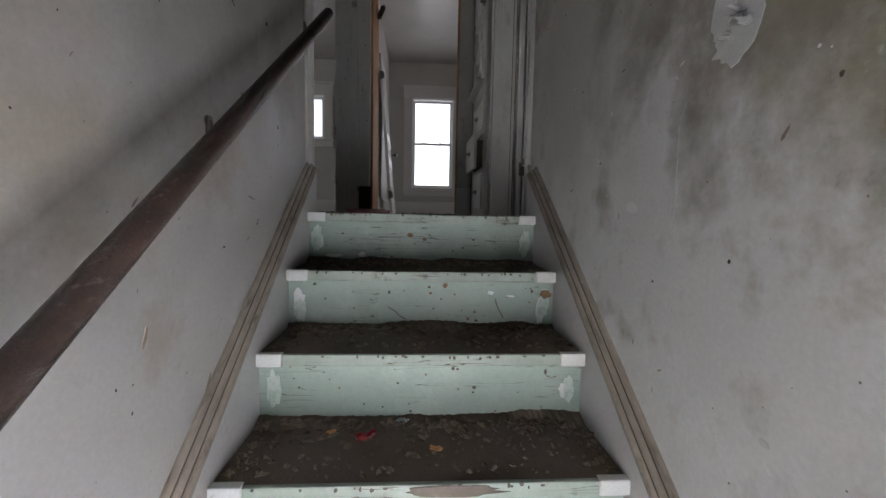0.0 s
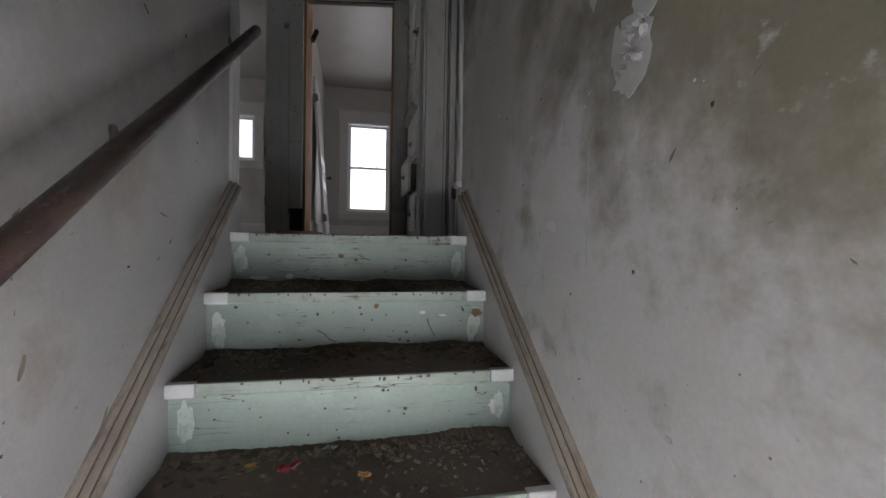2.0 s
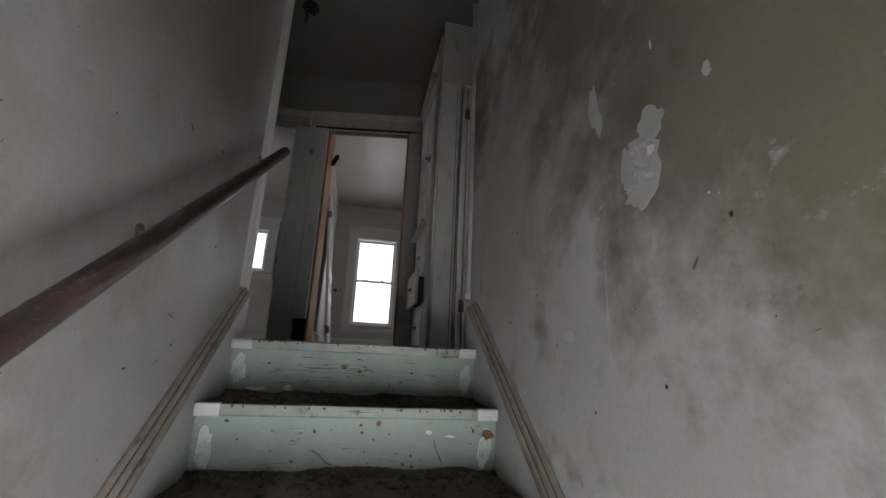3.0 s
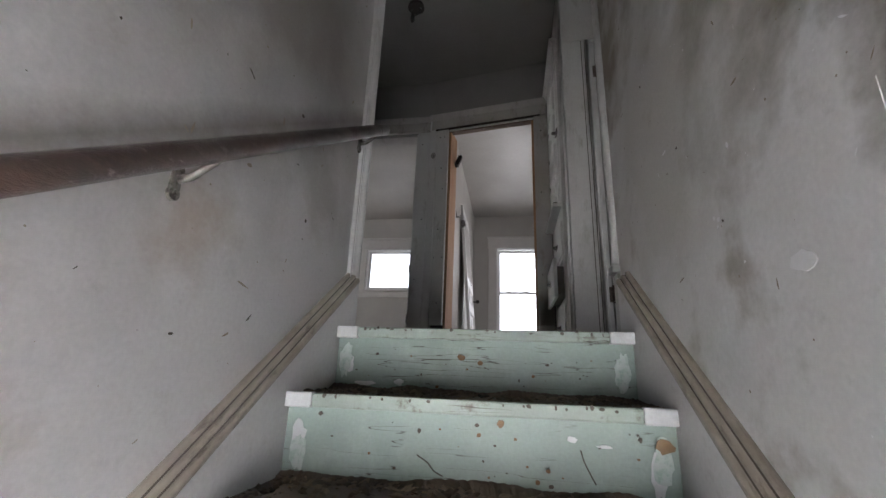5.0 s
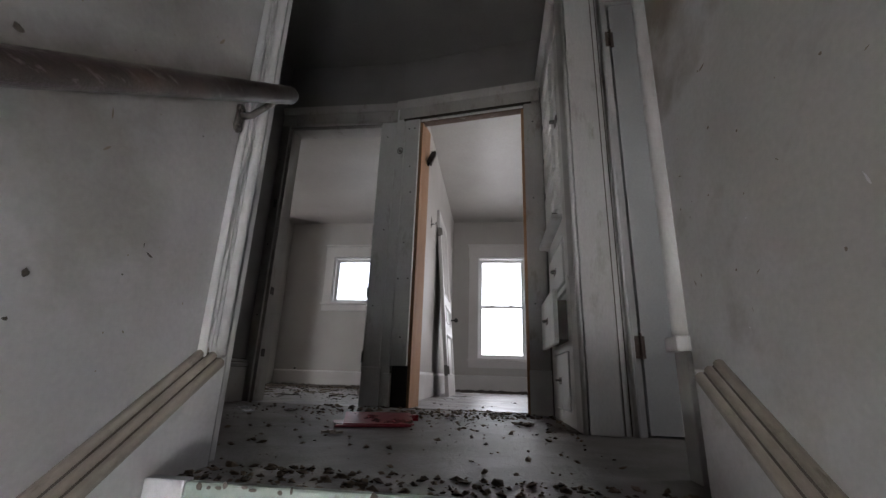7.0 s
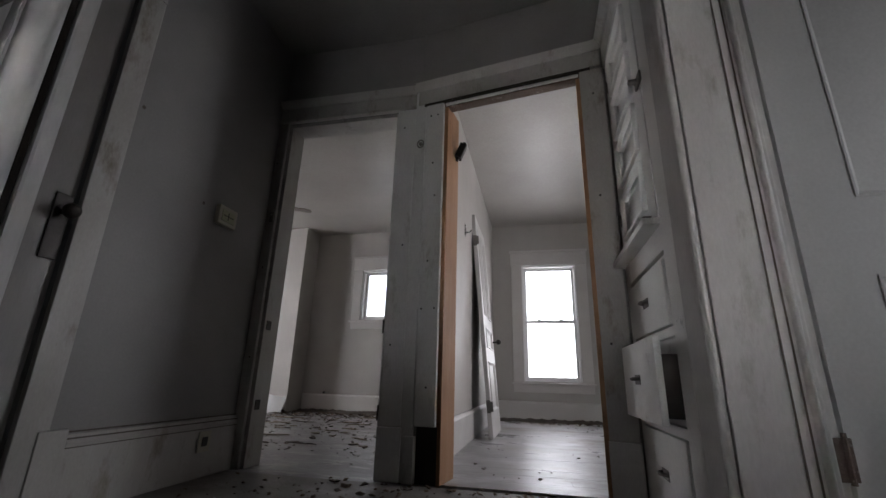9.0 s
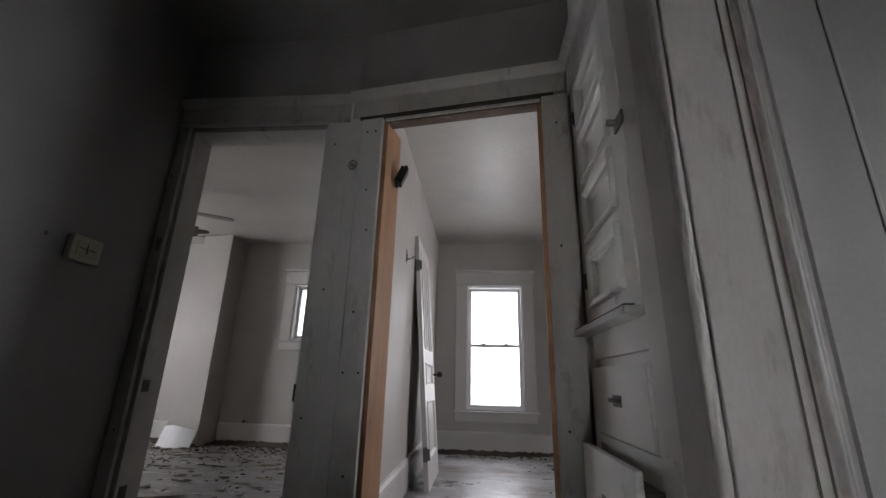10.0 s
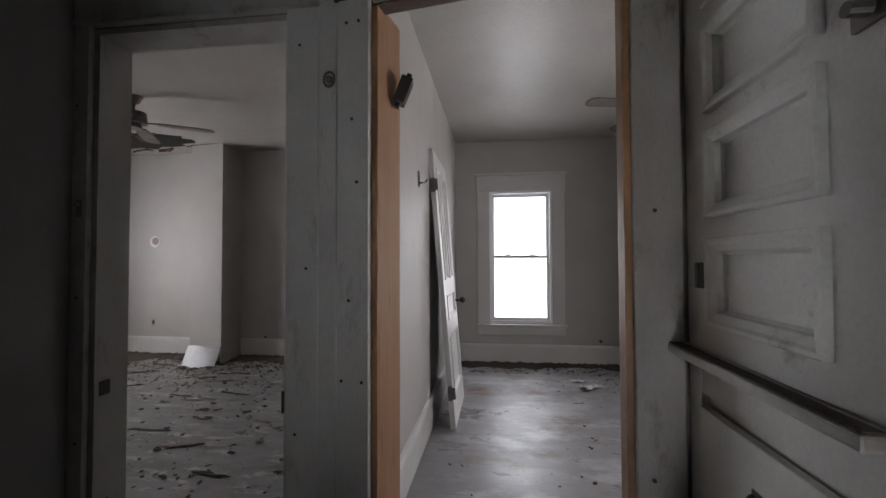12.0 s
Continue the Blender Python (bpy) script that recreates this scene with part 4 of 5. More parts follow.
# chimney
ch = thing("chimney_breast", pose(-3.575, 6.99, 0), "plastered chimney breast with grey baseboard", "chimney", "structure")
part("breast", boxes((0, 0.39, 0, 0.37, 0, ROOM)), PLASTER_ROOM, ch)
part("skirting", boxes((-0.005, 0.395, -0.018, 0, 0, 0.2), bevel=0.002), ROOM_TRIM, ch)


def room_baseboard(m, length, label):
    b = thing("baseboard", m, label, "baseboard", "structure")
    part("board", boxes((0, length, -0.02, 0, 0, 0.19), bevel=0.002), ROOM_TRIM, b)
    part("cap", prism([(0, 0.19), (-0.026, 0.19), (-0.026, 0.203), (-0.014, 0.222), (0, 0.226)], "x", 0, length), ROOM_TRIM, b)
    return b


room_baseboard(pose(-0.50, BACK, 0), 2.28, "tall cream baseboard under the window")
room_baseboard(pose(-3.17, BACK, 0), 2.55, "stained cream baseboard with dark foot")
room_baseboard(pose(-5.4, BACK, 0), 1.8, "stained cream baseboard beside the chimney")
room_baseboard(pose(-0.52, 4.02, 0, 0, 0, 90), 3.3, "cream baseboard along the partition")


def window(name, m, w, z0, z1, two, label):
    """A window in a wall face at y = 0 (room towards -y): casing, sill, frame, sashes and panes."""
    win = thing(name, m, label, "window", "structure")
    c = 0.135
    part("casing", boxes((-c, 0, -0.022, 0, z0 - 0.01, z1), bevel=0.003), ROOM_TRIM, win)
    part("casing", boxes((w, w + c, -0.022, 0, z0 - 0.01, z1), bevel=0.003), ROOM_TRIM, win)
    part("head_board", boxes((-c - 0.01, w + c + 0.01, -0.026, 0, z1 + 0.001, z1 + 0.175), bevel=0.003), ROOM_TRIM, win)
    part("head_cap", boxes((-c - 0.025, w + c + 0.025, -0.04, 0, z1 + 0.176, z1 + 0.205), bevel=0.005), ROOM_TRIM, win)
    part("sill", boxes((-c - 0.02, w + c + 0.02, -0.05, 0.03, z0 - 0.035, z0 - 0.011), bevel=0.005), ROOM_TRIM, win)
    part("apron", boxes((-c, w + c, -0.02, 0, z0 - 0.13, z0 - 0.036), bevel=0.003), ROOM_TRIM, win)
    part("frame", boxes((0, 0.022, 0.0, 0.15, z0, z1), (w - 0.022, w, 0.0, 0.15, z0, z1), (0.022, w - 0.022, 0.0, 0.15, z1 - 0.022, z1),
                        (0.022, w - 0.022, 0.03, 0.15, z0, z0 + 0.022)), SASH, win)
    mid = (z0 + z1) / 2
    spans = ((mid - 0.015, z1 - 0.022, 0.10), (z0 + 0.022, mid + 0.02, 0.06)) if two else ((z0 + 0.022, z1 - 0.022, 0.07),)
    for a, b, y in spans:
        s = 0.034
        x0, x1 = 0.022, w - 0.022
        sash = part("sash", boxes((x0, x0 + s, y, y + 0.034, a, b), (x1 - s, x1, y, y + 0.034, a, b), (x0 + s, x1 - s, y, y + 0.034, b - s, b),
                                  (x0 + s, x1 - s, y, y + 0.034, a, a + s), bevel=0.002), SASH, win)
        pane = part("pane", boxes((x0 + s, x1 - s, y + 0.015, y + 0.019, a + s, b - s)), GLASS, sash, "clear glass pane")
        pane.visible_shadow = False
    if two:
        for x in (w * 0.3, w * 0.7):
            part("sash_lock", boxes((x - 0.025, x + 0.025, 0.05, 0.09, mid + 0.021, mid + 0.035), bevel=0.004), METAL, win)
    return win


window("window_1", pose(-0.13, BACK, 0), 0.70, 0.46, 1.96, True, "tall white double-hung window with wide cream casing")
window("window_2", pose(-2.41, BACK, 0), 0.82, 1.24, 1.96, False, "small high square window with cream casing")

# ---- leaning door ----
lean = math.degrees(math.atan2(0.16, 1.97))
lm = Matrix.Translation((-0.335, 6.16, 0.004)) @ Matrix.Rotation(radians(-lean), 4, "Y") @ pose(0, 0, 0, 0, 0, 90) @ pose(-0.74, -0.0, 0)
holesL = [(0.11, 0.63, 0.2, 0.62), (0.11, 0.63, 0.74, 0.92), (0.11, 0.33, 1.03, 1.86), (0.41, 0.63, 1.03, 1.86)]
ld = panel_door("unhung_door", lm, 0.74, 1.97, 0.035, holesL, ROOM_TRIM, "unhung white panelled door leaning against the partition wall")
bm = ball(bmesh.new(), 0.026, pose(0.69, -0.06, 0.83))
disc(bm, 0.009, 0.06, pose(0.69, -0.03, 0.83, 90, 0, 0), 10)
part("knob", bm, BLACK, ld, "black door knob")
for z in (0.2, 1.66):
    bm = boxes((-0.004, 0.0, 0.0, 0.034, z, z + 0.10))
    box(bm, -0.012, 0.0, -0.02, 0.03, z + 0.01, z + 0.09, 0.002)
    part("hinge", bm, METAL, ld, "old hinge leaf")

# ---- side windows, added lower windows, floorboards ----
window("window_4", pose(1.78, 5.36, 0, 0, 0, -90), 0.82, 0.62, 2.06, True, "tall white double-hung side window")
window("window_5", pose(-5.4, 5.15, 0, 0, 0, 90), 0.90, 0.60, 2.10, True, "tall white double-hung side window")
for x, y, turn in ((2.0, -1.0, -90), (-2.0, -2.5, 90)):
    window("added_window", pose(x, y, 0, 0, 0, turn), 1.50, -2.10, -0.70, True, "wide white double-hung window added to the unseen lower room")
solid("ground", boxes((-400, 400, -400, 400, LOW - 0.5, LOW - 0.12)), GROUND, "bare winter ground round the house", "ground")

prng = random.Random(9)
PW = 0.083
for row in range(43):
    y0 = 3.80 + row * PW
    if y0 + PW > BACK + 0.05:
        break
    x = -0.56
    while x < 1.78:
        ln = prng.uniform(0.7, 1.6)
        x1 = min(1.79, x + ln)
        dz = prng.uniform(-0.0012, 0.0012)
        part("plank", boxes((x, x1 - 0.0008, y0, y0 + PW - 0.0005, -0.017, -0.001 + dz * 0.15)), PLANK, floor_e)
        x = x1

# ---- litter ----


def litter(name, mat, label, count, area, sizes, flat, seed, heap=None):
    """Loose crumbs and chips over a stretch of floor (x0, x1, y0, y1)."""
    r = random.Random(seed)
    bm = bmesh.new()
    x0, x1, y0, y1 = area
    for _ in range(count):
        if heap and r.random() < heap[3]:
            x, y = r.gauss(heap[0], heap[2]), r.gauss(heap[1], heap[2] * 0.7)
            x, y = min(x1, max(x0, x)), min(y1, max(y0, y))
        else:
            x, y = r.uniform(x0, x1), r.uniform(y0, y1)
        s = r.choice(sizes)
        blob(bm, (x, y, s * flat * 0.3), s, flat, r)
    return solid(name, bm, mat, label, "litter", "stuff")


litter("landing_crumbs", DIRT, "brown dirt crumbs on the landing", 750, (-1.45, 0.40, 1.86, 3.72), (0.003, 0.004, 0.006, 0.009, 0.014), 0.5, 11, (0.0, 3.35, 0.36, 0.5))
litter("doorway_crumbs", DIRT, "dark crumbs by the door posts", 180, (-0.95, 0.40, 3.3, 3.76), (0.006, 0.009, 0.014, 0.02), 0.45, 17)
litter("landing_edge_dirt", DIRT, "dirt heaped along the landing edge", 420, (-0.47, 0.50, 1.815, 1.99), (0.003, 0.005, 0.008, 0.012), 0.5, 12)
litter("bedroom_crumbs", FLAKE_DARK, "dark crumbs on the floorboards", 170, (-0.35, 1.7, 3.95, 7.2), (0.006, 0.009, 0.014), 0.4, 13, (0.95, 6.7, 0.25, 0.4))
litter("bedroom_dust", DIRT, "dirt swept along the bedroom wall", 420, (-0.35, 1.75, 6.95, 7.33), (0.006, 0.01, 0.016, 0.024), 0.25, 14)
litter("west_room_crumbs", FLAKE_DARK, "dark crumbs over the peeling floor", 1700, (-5.2, -0.7, 4.1, 7.3), (0.008, 0.012, 0.02), 0.3, 15, (-3.0, 6.8, 0.6, 0.35))
litter("west_room_dirt", DIRT, "dirt heaped along the back wall", 700, (-5.2, -0.7, 6.7, 7.33), (0.012, 0.02, 0.035), 0.3, 16)


def curl(name, m, w, d, mat, label, seed, lift=0.02, category="flake"):
    """A thin loose sheet lying on the floor with ragged, lifted edges."""
    r = random.Random(seed)
    bm = bmesh.new()
    nx, ny = 7, 5
    grid = []
    for i in range(nx):
        col = []
        for j in range(ny):
            u, v = i / (nx - 1) - 0.5, j / (ny - 1) - 0.5
            edge = max(abs(u), abs(v)) * 2
            jag = 0.34 if edge > 0.95 else 0.05
            col.append(bm.verts.new((w * (u + r.uniform(-jag, jag) * 0.5), d * (v + r.uniform(-jag, jag)), 0.003 + lift * max(0, edge - 0.4) ** 2 * r.uniform(0.2, 1.6))))
        grid.append(col)
    for i in range(nx - 1):
        for j in range(ny - 1):
            bm.faces.new((grid[i][j], grid[i + 1][j], grid[i + 1][j + 1], grid[i][j + 1]))
    top = list(bm.faces)
    ext = bmesh.ops.extrude_face_region(bm, geom=top)
    bmesh.ops.translate(bm, verts=[v for v in ext["geom"] if isinstance(v, bmesh.types.BMVert)], vec=(0, 0, 0.003))
    bmesh.ops.recalc_face_normals(bm, faces=bm.faces)
    ob = solid(name, bm, mat, label, category, "", "curled floor flakes")
    ob.matrix_basis = m
    return ob


r = random.Random(21)
for i in range(130):
    y = 4.3 + 2.7 * r.random() ** 0.8
    x = r.uniform(-4.6, -1.0)
    dark = r.random() < 0.35
    long = r.random() < 0.25
    curl("floor_flake", pose(x, y, 0, 0, 0, r.uniform(-30, 30)), r.uniform(0.12, 0.26) if long else r.uniform(0.02, 0.07), r.uniform(0.012, 0.03) if long else r.uniform(0.01, 0.03),
         FLAKE_DARK if dark else FLAKE_TAN, "dark curled flake of old flooring" if dark else "tan curled flake of old flooring", 100 + i, 0.012)


def drift(name, x0, x1, yb, depth, label, seed):
    """A low drift of dirt swept against a wall face at y = yb."""
    r = random.Random(seed)
    bm = bmesh.new()
    cols = int((x1 - x0) / 0.03)
    last = None
    for i in range(cols + 1):
        x = x0 + (x1 - x0) * i / cols
        d = depth * (0.55 + 0.6 * max(-0.6, noise.noise((x * 1.7, seed, 0.3))) + 0.5 * max(-0.5, noise.noise((x * 7, seed, 2.3)))) + r.uniform(0, 0.03)
        ring = []
        for u, h in ((0.0, 0.030), (0.3, 0.016), (0.7, 0.007), (1.0, -0.002)):
            ring.append(bm.verts.new((x, yb - max(0.04, d) * u, h * r.uniform(0.6, 1.2) + (0.0025 if u < 1 else 0))))
        if last:
            for a in range(3):
                bm.faces.new((last[a], last[a + 1], ring[a + 1], ring[a]))
        last = ring
    return solid(name, bm, FLAKE_DARK, label, "dirt", "stuff")


drift("west_room_drift", -3.17, -0.65, BACK - 0.02, 0.34, "dark dirt drifted along the west room wall", 3)
drift("corner_drift", -5.3, -3.6, BACK - 0.02, 0.62, "dark dirt drifted in the corner by the chimney", 9)
drift("chimney_drift", -3.58, -3.17, 6.97, 0.26, "dark dirt drifted round the chimney foot", 5)
drift("bedroom_drift", -0.48, 1.75, BACK - 0.02, 0.22, "dark dirt drifted under the bedroom window", 7)
for i, (x, y, w) in enumerate(((0.72, 6.72, 0.10), (0.80, 6.50, 0.13), (0.86, 6.55, 0.10), (0.74, 6.45, 0.09))):
    curl("plaster_scrap", pose(x, y, 0.0, 0, 0, 40 * i), w, w * 0.6, WHITE_CHIP if i != 3 else FLAKE_DARK, "broken scrap of plaster on the bedroom floor", 200 + i, 0.03, "scrap")
for i in range(9):
    curl("landing_scrap", pose(r.uniform(-1.2, 0.3), r.uniform(2.4, 3.7), 0, 0, 0, r.uniform(0, 180)), r.uniform(0.03, 0.09), r.uniform(0.02, 0.05),
         r.choice((FLAKE_TAN, FLAKE_DARK, WHITE_CHIP)), "loose scrap on the landing floor", 300 + i, 0.015, "scrap")

# red folder on the landing
rf = thing("red_folder", pose(-0.375, 2.80, 0.004, 0, 0, 22), "red card folder lying open on the landing floor", "folder")
part("cover", boxes((-0.14, 0.14, -0.10, 0.10, 0, 0.006), bevel=0.002), RED, rf)
flap = part("flap", boxes((-0.13, 0.13, -0.004, 0.17, 0, 0.004), bevel=0.001), RED, rf)
flap.matrix_basis = pose(0.02, -0.09, 0.007, 9, 0, -6)
part("spine", boxes((0.10, 0.20, 0.05, 0.09, 0.006, 0.03), bevel=0.004), RED, rf)

# scraps on the stair tread
sy, sz = TOP_Y - 3 * RUN, -RISE * 3 + 0.012
bm = bmesh.new()
rr = random.Random(5)
for i in range(7):
    blob(bm, (-0.06 + rr.uniform(-0.014, 0.014), sy + RUN - 0.01 + rr.uniform(-0.01, 0.01), sz + 0.008), 0.012, 0.8, rr)
solid("foil_scrap", bm, FOIL, "crumpled silver foil scrap on a tread", "scrap", "")
curl("red_wrapper", pose(-0.16, sy + 0.19, sz, 0, 0, 20), 0.055, 0.03, RED, "small red torn wrapper on a tread", 401, 0.02, "scrap")
curl("orange_wrapper", pose(0.03, sy + 0.13, sz, 0, 0, -20), 0.03, 0.014, ORANGE, "small orange scrap on a tread", 402, 0.01, "scrap")
curl("orange_wrapper", pose(-0.25, sy + 0.22, sz, 0, 0, 60), 0.025, 0.014, ORANGE, "small orange scrap on a tread", 403, 0.01, "scrap")
bm = flake_mesh(0.25, 0.030, 0.0015, rr, 23)
w = part("worn_patch", bm, FLAKE_DARK, stairs, "bare worn patch on the nosing")
w.location = (0.06, -3 * RUN - 0.0045, -3 * RISE - 0.016)

# ---- marks on the stair walls ----
pw = thing("peeling_plaster", pose(0.51, 0.735, 0.37, 0, 0, -90), "patch of peeling plaster with curled paint", "wall patch", "structure")
wr = random.Random(31)
for dx, dz, w, h in ((0.0, 0.0, 0.11, 0.15), (0.03, 0.07, 0.08, 0.08), (-0.01, -0.06, 0.10, 0.07), (-0.05, 0.01, 0.05, 0.10)):
    part("bare_plaster", flake_mesh(w, h, 0.0012 + 0.0004 * wr.random(), wr, 19), WHITE_CHIP, pw).location = (dx, 0, dz)
for i in range(14):
    f = part("paint_curl", flake_mesh(wr.uniform(0.015, 0.035), wr.uniform(0.008, 0.02), 0.003, wr, 8, 0.018), WHITE_CHIP, pw)
    f.matrix_basis = pose(wr.uniform(-0.03, 0.04), -0.004, wr.uniform(-0.05, 0.03), wr.uniform(-30, 30), wr.uniform(-60, 60), wr.uniform(-20, 20))
pw2 = thing("peeling_plaster", pose(0.51, 0.90, 0.60, 0, 0, -90), "narrow patch of peeling plaster", "wall patch", "structure")
part("bare_plaster", flake_mesh(0.05, 0.12, 0.0014, wr, 15), WHITE_CHIP, pw2)
part("bare_plaster", flake_mesh(0.03, 0.07, 0.0018, wr, 13), WHITE_CHIP, pw2).location = (0.02, 0, -0.06)
for y, z, w, h, mat in ((1.062, 0.038, 0.062, 0.032, SCRATCH), (1.273, 0.178, 0.012, 0.010, SCRATCH), (1.29, 0.186, 0.007, 0.009, SCRATCH), (1.258, 0.170, 0.006, 0.006, FLAKE_DARK), (1.28, 0.165, 0.008, 0.006, SCRATCH), (0.885, 0.06, 0.0010, 0.28, WHITE_CHIP), (0.56, 0.46, 0.02, 0.03, SCRATCH),
                        (0.95, -0.13, 0.005, 0.007, FLAKE_DARK), (0.72, -0.06, 0.006, 0.008, FLAKE_DARK), (0.62, -0.33, 0.02, 0.012, WHITE_CHIP),
                        (1.42, 0.42, 0.006, 0.007, FLAKE_DARK), (1.20, 0.30, 0.006, 0.012, SCRATCH), (1.62, 0.75, 0.006, 0.007, FLAKE_DARK), (0.55, 0.20, 0.006, 0.009, FLAKE_DARK)):
    f = solid("wall_mark", flake_mesh(w, h, 0.0015, wr, 13), mat, "small chip in the stair wall plaster", "wall mark")
    f.matrix_basis = pose(0.51, y, z, 0, 0, -90)
for y, z, w, h, tilt, mat in ((1.02, -0.40, 0.012, 0.06, 35, FLAKE_TAN), (0.80, -0.22, 0.010, 0.05, 20, FLAKE_TAN), (1.30, 0.05, 0.05, 0.005, 12, FLAKE_TAN), (1.25, 0.33, 0.02, 0.012, 0, FLAKE_TAN),
                              (1.55, 0.30, 0.012, 0.012, 0, FLAKE_DARK), (1.12, -0.08, 0.012, 0.005, 0, FLAKE_DARK), (1.45, 0.60, 0.015, 0.010, 0, FLAKE_DARK), (1.2, 0.55, 0.03, 0.004, 30, FLAKE_DARK)):
    f = solid("wall_mark", flake_mesh(w, h, 0.0012, wr, 11), mat, "small scuff on the stair wall", "wall mark")
    f.matrix_basis = pose(-0.51, y, z, 0, tilt, 90)
for x, z in ((2.897 - 1.3, 1.509), (2.0, 1.25)):
    f = solid("wall_mark", flake_mesh(0.018, 0.018, 0.0015, wr, 9), FLAKE_DARK, "nail hole in the hall wall", "wall mark")
    f.matrix_basis = pose(WEST, 1.3 + x, z, 0, 0, 90)


def wall_specks(name, x, face, area, count, mat, label, seed):
    """Many tiny scuffs over a stair wall face (y0, y1, height over the nosing line from, to)."""
    r = random.Random(seed)
    bm = bmesh.new()
    y0, y1, h0, h1 = area
    for _ in range(count):
        y = r.uniform(y0, y1)
        z = (y - TOP_Y) * SLOPE + r.uniform(h0, h1)
        s, stretch, turn = r.choice((0.0010, 0.0014, 0.002, 0.003)), r.choice((1, 1, 1.5, 5)), r.uniform(0, 3.1)
        ring = []
        for q in range(7):
            a = 2 * math.pi * q / 7
            u, v = s * stretch * r.uniform(0.6, 1.2) * math.cos(a), s * r.uniform(0.6, 1.2) * math.sin(a)
            ring.append(bm.verts.new((x + face * 0.0012, y + u * math.cos(turn) - v * math.sin(turn), z + u * math.sin(turn) + v * math.cos(turn))))
        bm.faces.new(ring if face < 0 else ring[::-1])
    return solid(name, bm, mat, label, "scuffs", "stuff")


wall_specks("wall_scuffs", -0.51, 1, (-0.2, 1.9, 0.22, 1.5), 170, FLAKE_TAN, "small brown scuffs on the stair wall", 51)
wall_specks("wall_scuffs", 0.51, -1, (-0.2, 2.0, 0.22, 1.5), 150, FLAKE_TAN, "small brown scuffs on the stair wall", 52)
wall_specks("wall_nicks", 0.51, -1, (0.0, 1.9, 0.25, 1.5), 90, SCRATCH, "small pale nicks in the stair wall", 53)
wall_specks("wall_nicks", -0.51, 1, (0.0, 1.9, 0.25, 1.5), 60, FLAKE_DARK, "small dark nicks in the stair wall", 54)


# ---- ceiling fans ----
def ceiling_fan(m, turn, label):
    f = thing("ceiling_fan", m, label, "ceiling fan", "", "ceiling fans")
    bm = bmesh.new()
    bmesh.ops.create_cone(bm, cap_ends=True, segments=20, radius1=0.035, radius2=0.07, depth=0.06, matrix=pose(0, 0, -0.03))
    part("canopy", bm, METAL, f)
    part("downrod", tube([(0, 0, -0.05), (0, 0, -0.14)], 0.012, 10), METAL, f)
    bm = disc(bmesh.new(), 0.10, 0.09, pose(0, 0, -0.18), 20)
    disc(bm, 0.06, 0.04, pose(0, 0, -0.245), 18)
    part("motor", bm, METAL, f)
    for k in range(4):
        q = pose(0, 0, -0.215, 0, 0, turn + 90 * k)
        a = part("blade_iron", boxes((0.08, 0.20, -0.015, 0.015, -0.004, 0.002), bevel=0.001), METAL, f)
        a.matrix_basis = q
        outline = [(0.17, -0.045), (0.30, -0.058), (0.54, -0.068), (0.585, -0.05), (0.60, 0.0), (0.585, 0.05), (0.54, 0.068), (0.30, 0.058), (0.17, 0.045)]
        bl = part("blade", prism(outline, "z", -0.003, 0.005), FAN_WOOD, f, "dark drooping wooden blade")
        bl.matrix_basis = q @ pose(0, 0, 0.002, 5, 2, 0)
    return f


ceiling_fan(pose(-3.02, 5.60, ROOM), 28, "old ceiling fan with drooping brown blades")
ceiling_fan(pose(1.17, 5.78, ROOM), 18, "old ceiling fan with drooping brown blades")

# open ceiling box with loose wires over the landing
cbx = thing("ceiling_box", pose(-0.585, 2.90, CEIL), "open black ceiling box with a bent wire and dangling socket", "light fitting")
bm = disc(bmesh.new(), 0.062, 0.024, pose(0, 0, -0.012), 18)
part("box", bm, VOID, cbx)
part("wire", tube([(0.03, 0, -0.02), (0.05, -0.02, -0.06), (0.045, -0.03, -0.10), (0.01, -0.03, -0.125), (-0.01, -0.03, -0.13)], 0.004, 8), BLACK, cbx)
part("wire", tube([(-0.03, 0.01, -0.02), (-0.035, -0.01, -0.06), (-0.02, -0.03, -0.11)], 0.0035, 8), BLACK, cbx)
bm = disc(bmesh.new(), 0.017, 0.04, pose(-0.015, -0.03, -0.14), 14)
disc(bm, 0.012, 0.02, pose(-0.015, -0.03, -0.168), 12)
part("socket", bm, BLACK, cbx, "black dangling socket")

# torn ceiling by the chimney
tc = thing("ceiling_hole", pose(-4.1, 6.80, ROOM - 0.002, 90, 0, 0), "torn hole in the ceiling with hanging lath", "hole", "structure")
hr = random.Random(41)
# flat dark sheet under the ceiling; the hole's shade is its colour
part("void", flake_mesh(1.5, 0.6, 0.003, hr, 27), VOID, tc)
for i in range(9):
    f = part("torn_edge", flake_mesh(hr.uniform(0.10, 0.28), hr.uniform(0.04, 0.10), 0.004, hr, 9, 0.05), SPLINTER, tc)
    f.matrix_basis = pose(hr.uniform(-0.65, 0.75), -0.01, hr.choice((-0.28, 0.25)) + hr.uniform(-0.05, 0.05), hr.uniform(-50, 50), hr.uniform(-20, 20), 0)
part("hanging_lath", boxes((0.45, 0.95, -0.05, -0.042, -0.2, -0.185)), SPLINTER, tc).rotation_euler = (0, 0, 0.06)

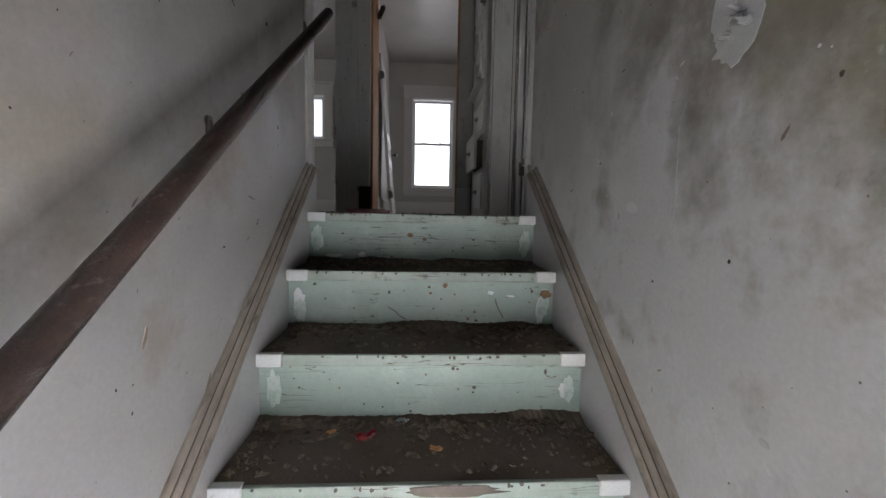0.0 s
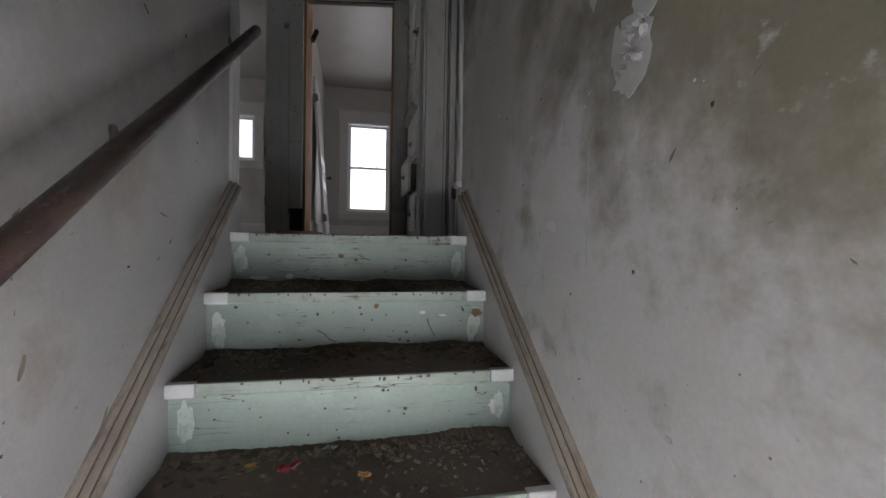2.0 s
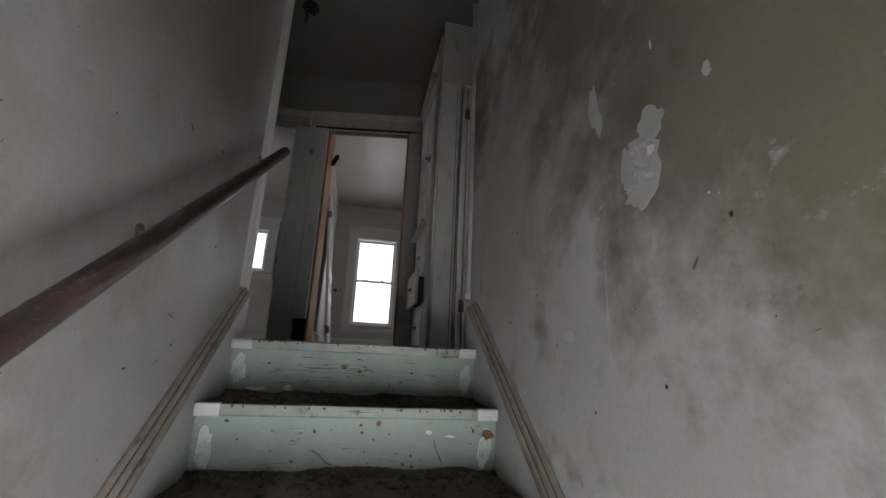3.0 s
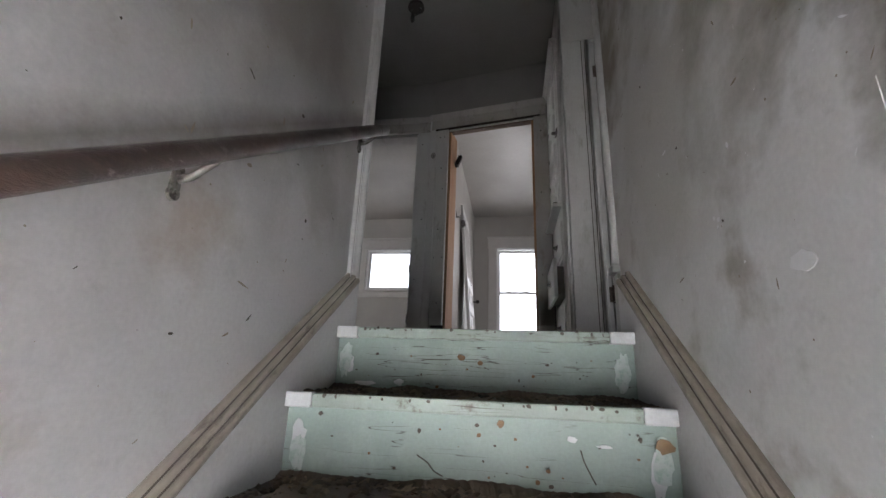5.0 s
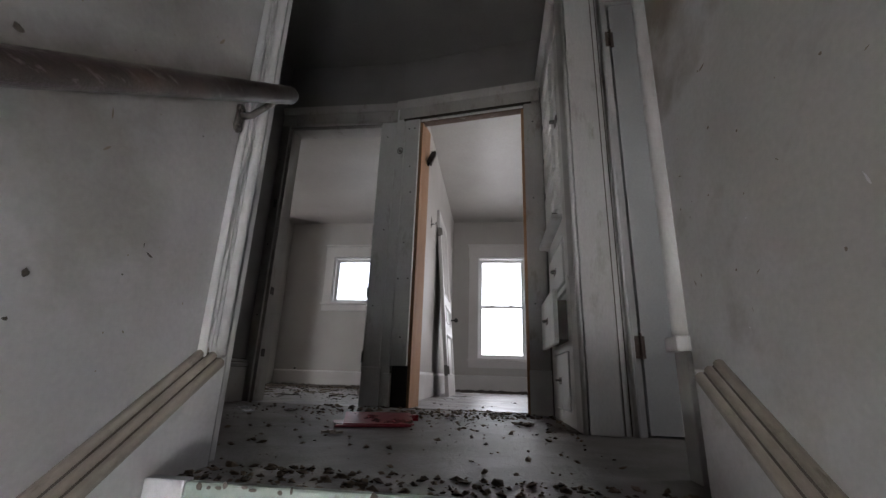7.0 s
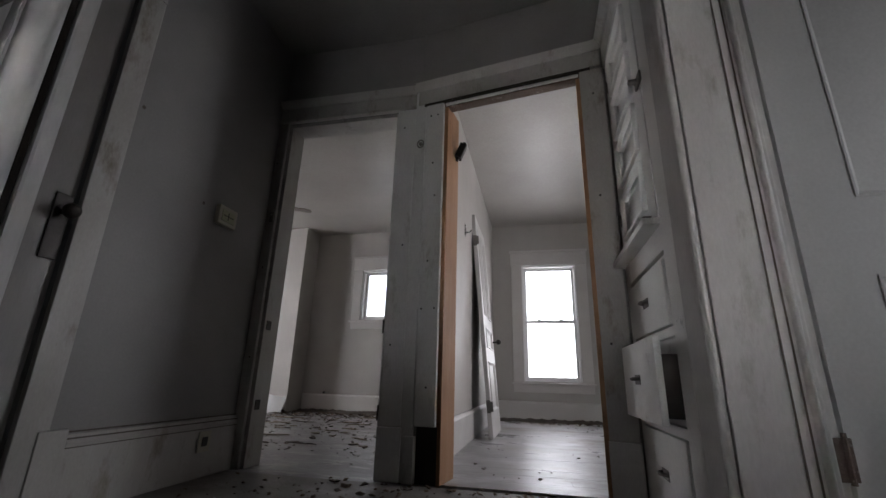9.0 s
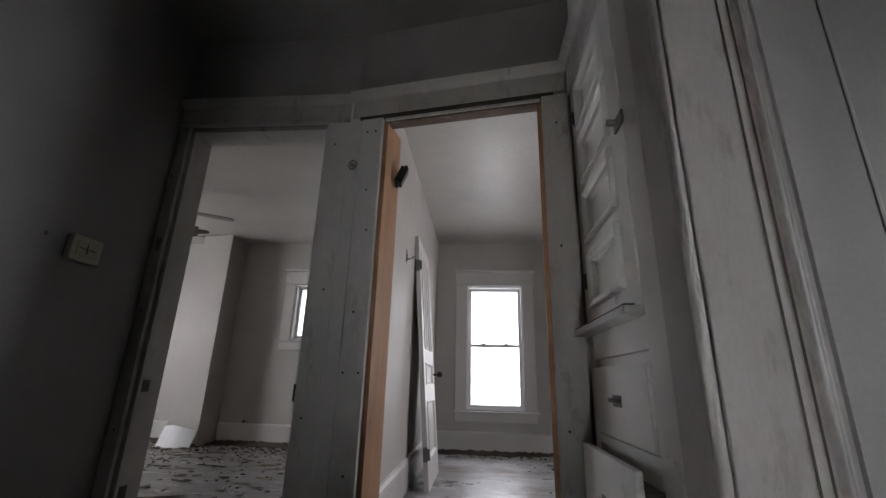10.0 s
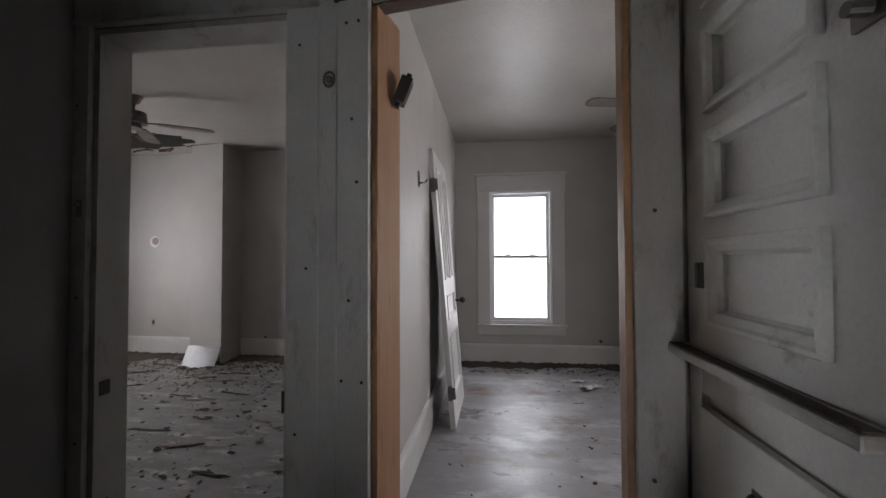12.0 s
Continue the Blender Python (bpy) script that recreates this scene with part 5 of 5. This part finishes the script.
# fallen sheet at the chimney foot
bm = bmesh.new()
cols = []
for i in range(9):
    u = i / 8
    x = -0.20 + 0.40 * u
    row = []
    for j in range(5):
        v = j / 4
        row.append(bm.verts.new((x, 0.10 * v - 0.05 * math.sin(math.pi * u) - 0.02, 0.004 + v * (0.20 + 0.02 * math.sin(5 * u)) + 0.012 * math.sin(9 * u) * (1 - v))))
    cols.append(row)
for i in range(8):
    for j in range(4):
        bm.faces.new((cols[i][j], cols[i + 1][j], cols[i + 1][j + 1], cols[i][j + 1]))
ext = bmesh.ops.extrude_face_region(bm, geom=list(bm.faces))
bmesh.ops.translate(bm, verts=[v for v in ext["geom"] if isinstance(v, bmesh.types.BMVert)], vec=(0, 0.004, 0))
bmesh.ops.recalc_face_normals(bm, faces=bm.faces)
fs = solid("fallen_sheet", bm, WHITE_CHIP, "bent white sheet leaning at the chimney foot", "sheet", "")
fs.matrix_basis = pose(-3.36, 6.86, 0)

# small fixtures in the rooms
wo = thing("outlet", pose(-4.40, BACK, 0.35), "pale wall socket in the west room", "outlet")
part("plate", boxes((0, 0.07, -0.006, 0, 0, 0.11), bevel=0.003), IVORY, wo)
part("socket", boxes((0.02, 0.05, -0.008, -0.005, 0.03, 0.08), bevel=0.002), BLACK, wo)
jb = thing("junction_hole", pose(-4.36, BACK, 1.42), "round open junction hole in the west room wall", "wall hole")
bm = disc(bmesh.new(), 0.075, 0.008, pose(0, -0.004, 0, 90, 0, 0), 18)
part("rim", bm, WHITE_CHIP, jb)
# flat disc on the rim, coloured to stand for the shaded hole
part("void", disc(bmesh.new(), 0.05, 0.006, pose(0.01, -0.0075, 0.01, 90, 0, 0), 14), FLAKE_TAN, jb, "flat tan disc for the hole's shade")
hk = thing("wall_hook", pose(-0.52, 5.0, 1.62, 0, 0, 90), "bright steel hook plate on the partition wall", "hook")
part("plate", boxes((0, 0.05, -0.006, 0, 0, 0.10), bevel=0.002), STEEL, hk)
part("prong", tube([(0.025, -0.004, 0.03), (0.025, -0.04, 0.03), (0.025, -0.055, 0.05)], 0.006, 8), STEEL, hk)
for x, z in ((-2.846, 0.25), (1.078, 0.283)):
    ph = thing("cable_stub", pose(x, BACK - 0.024, z), "black cable stub above the baseboard", "cable")
    part("stub", tube([(0, 0.022, 0), (0, 0.0, 0.0), (0.004, -0.012, -0.008)], 0.012, 10), BLACK, ph)
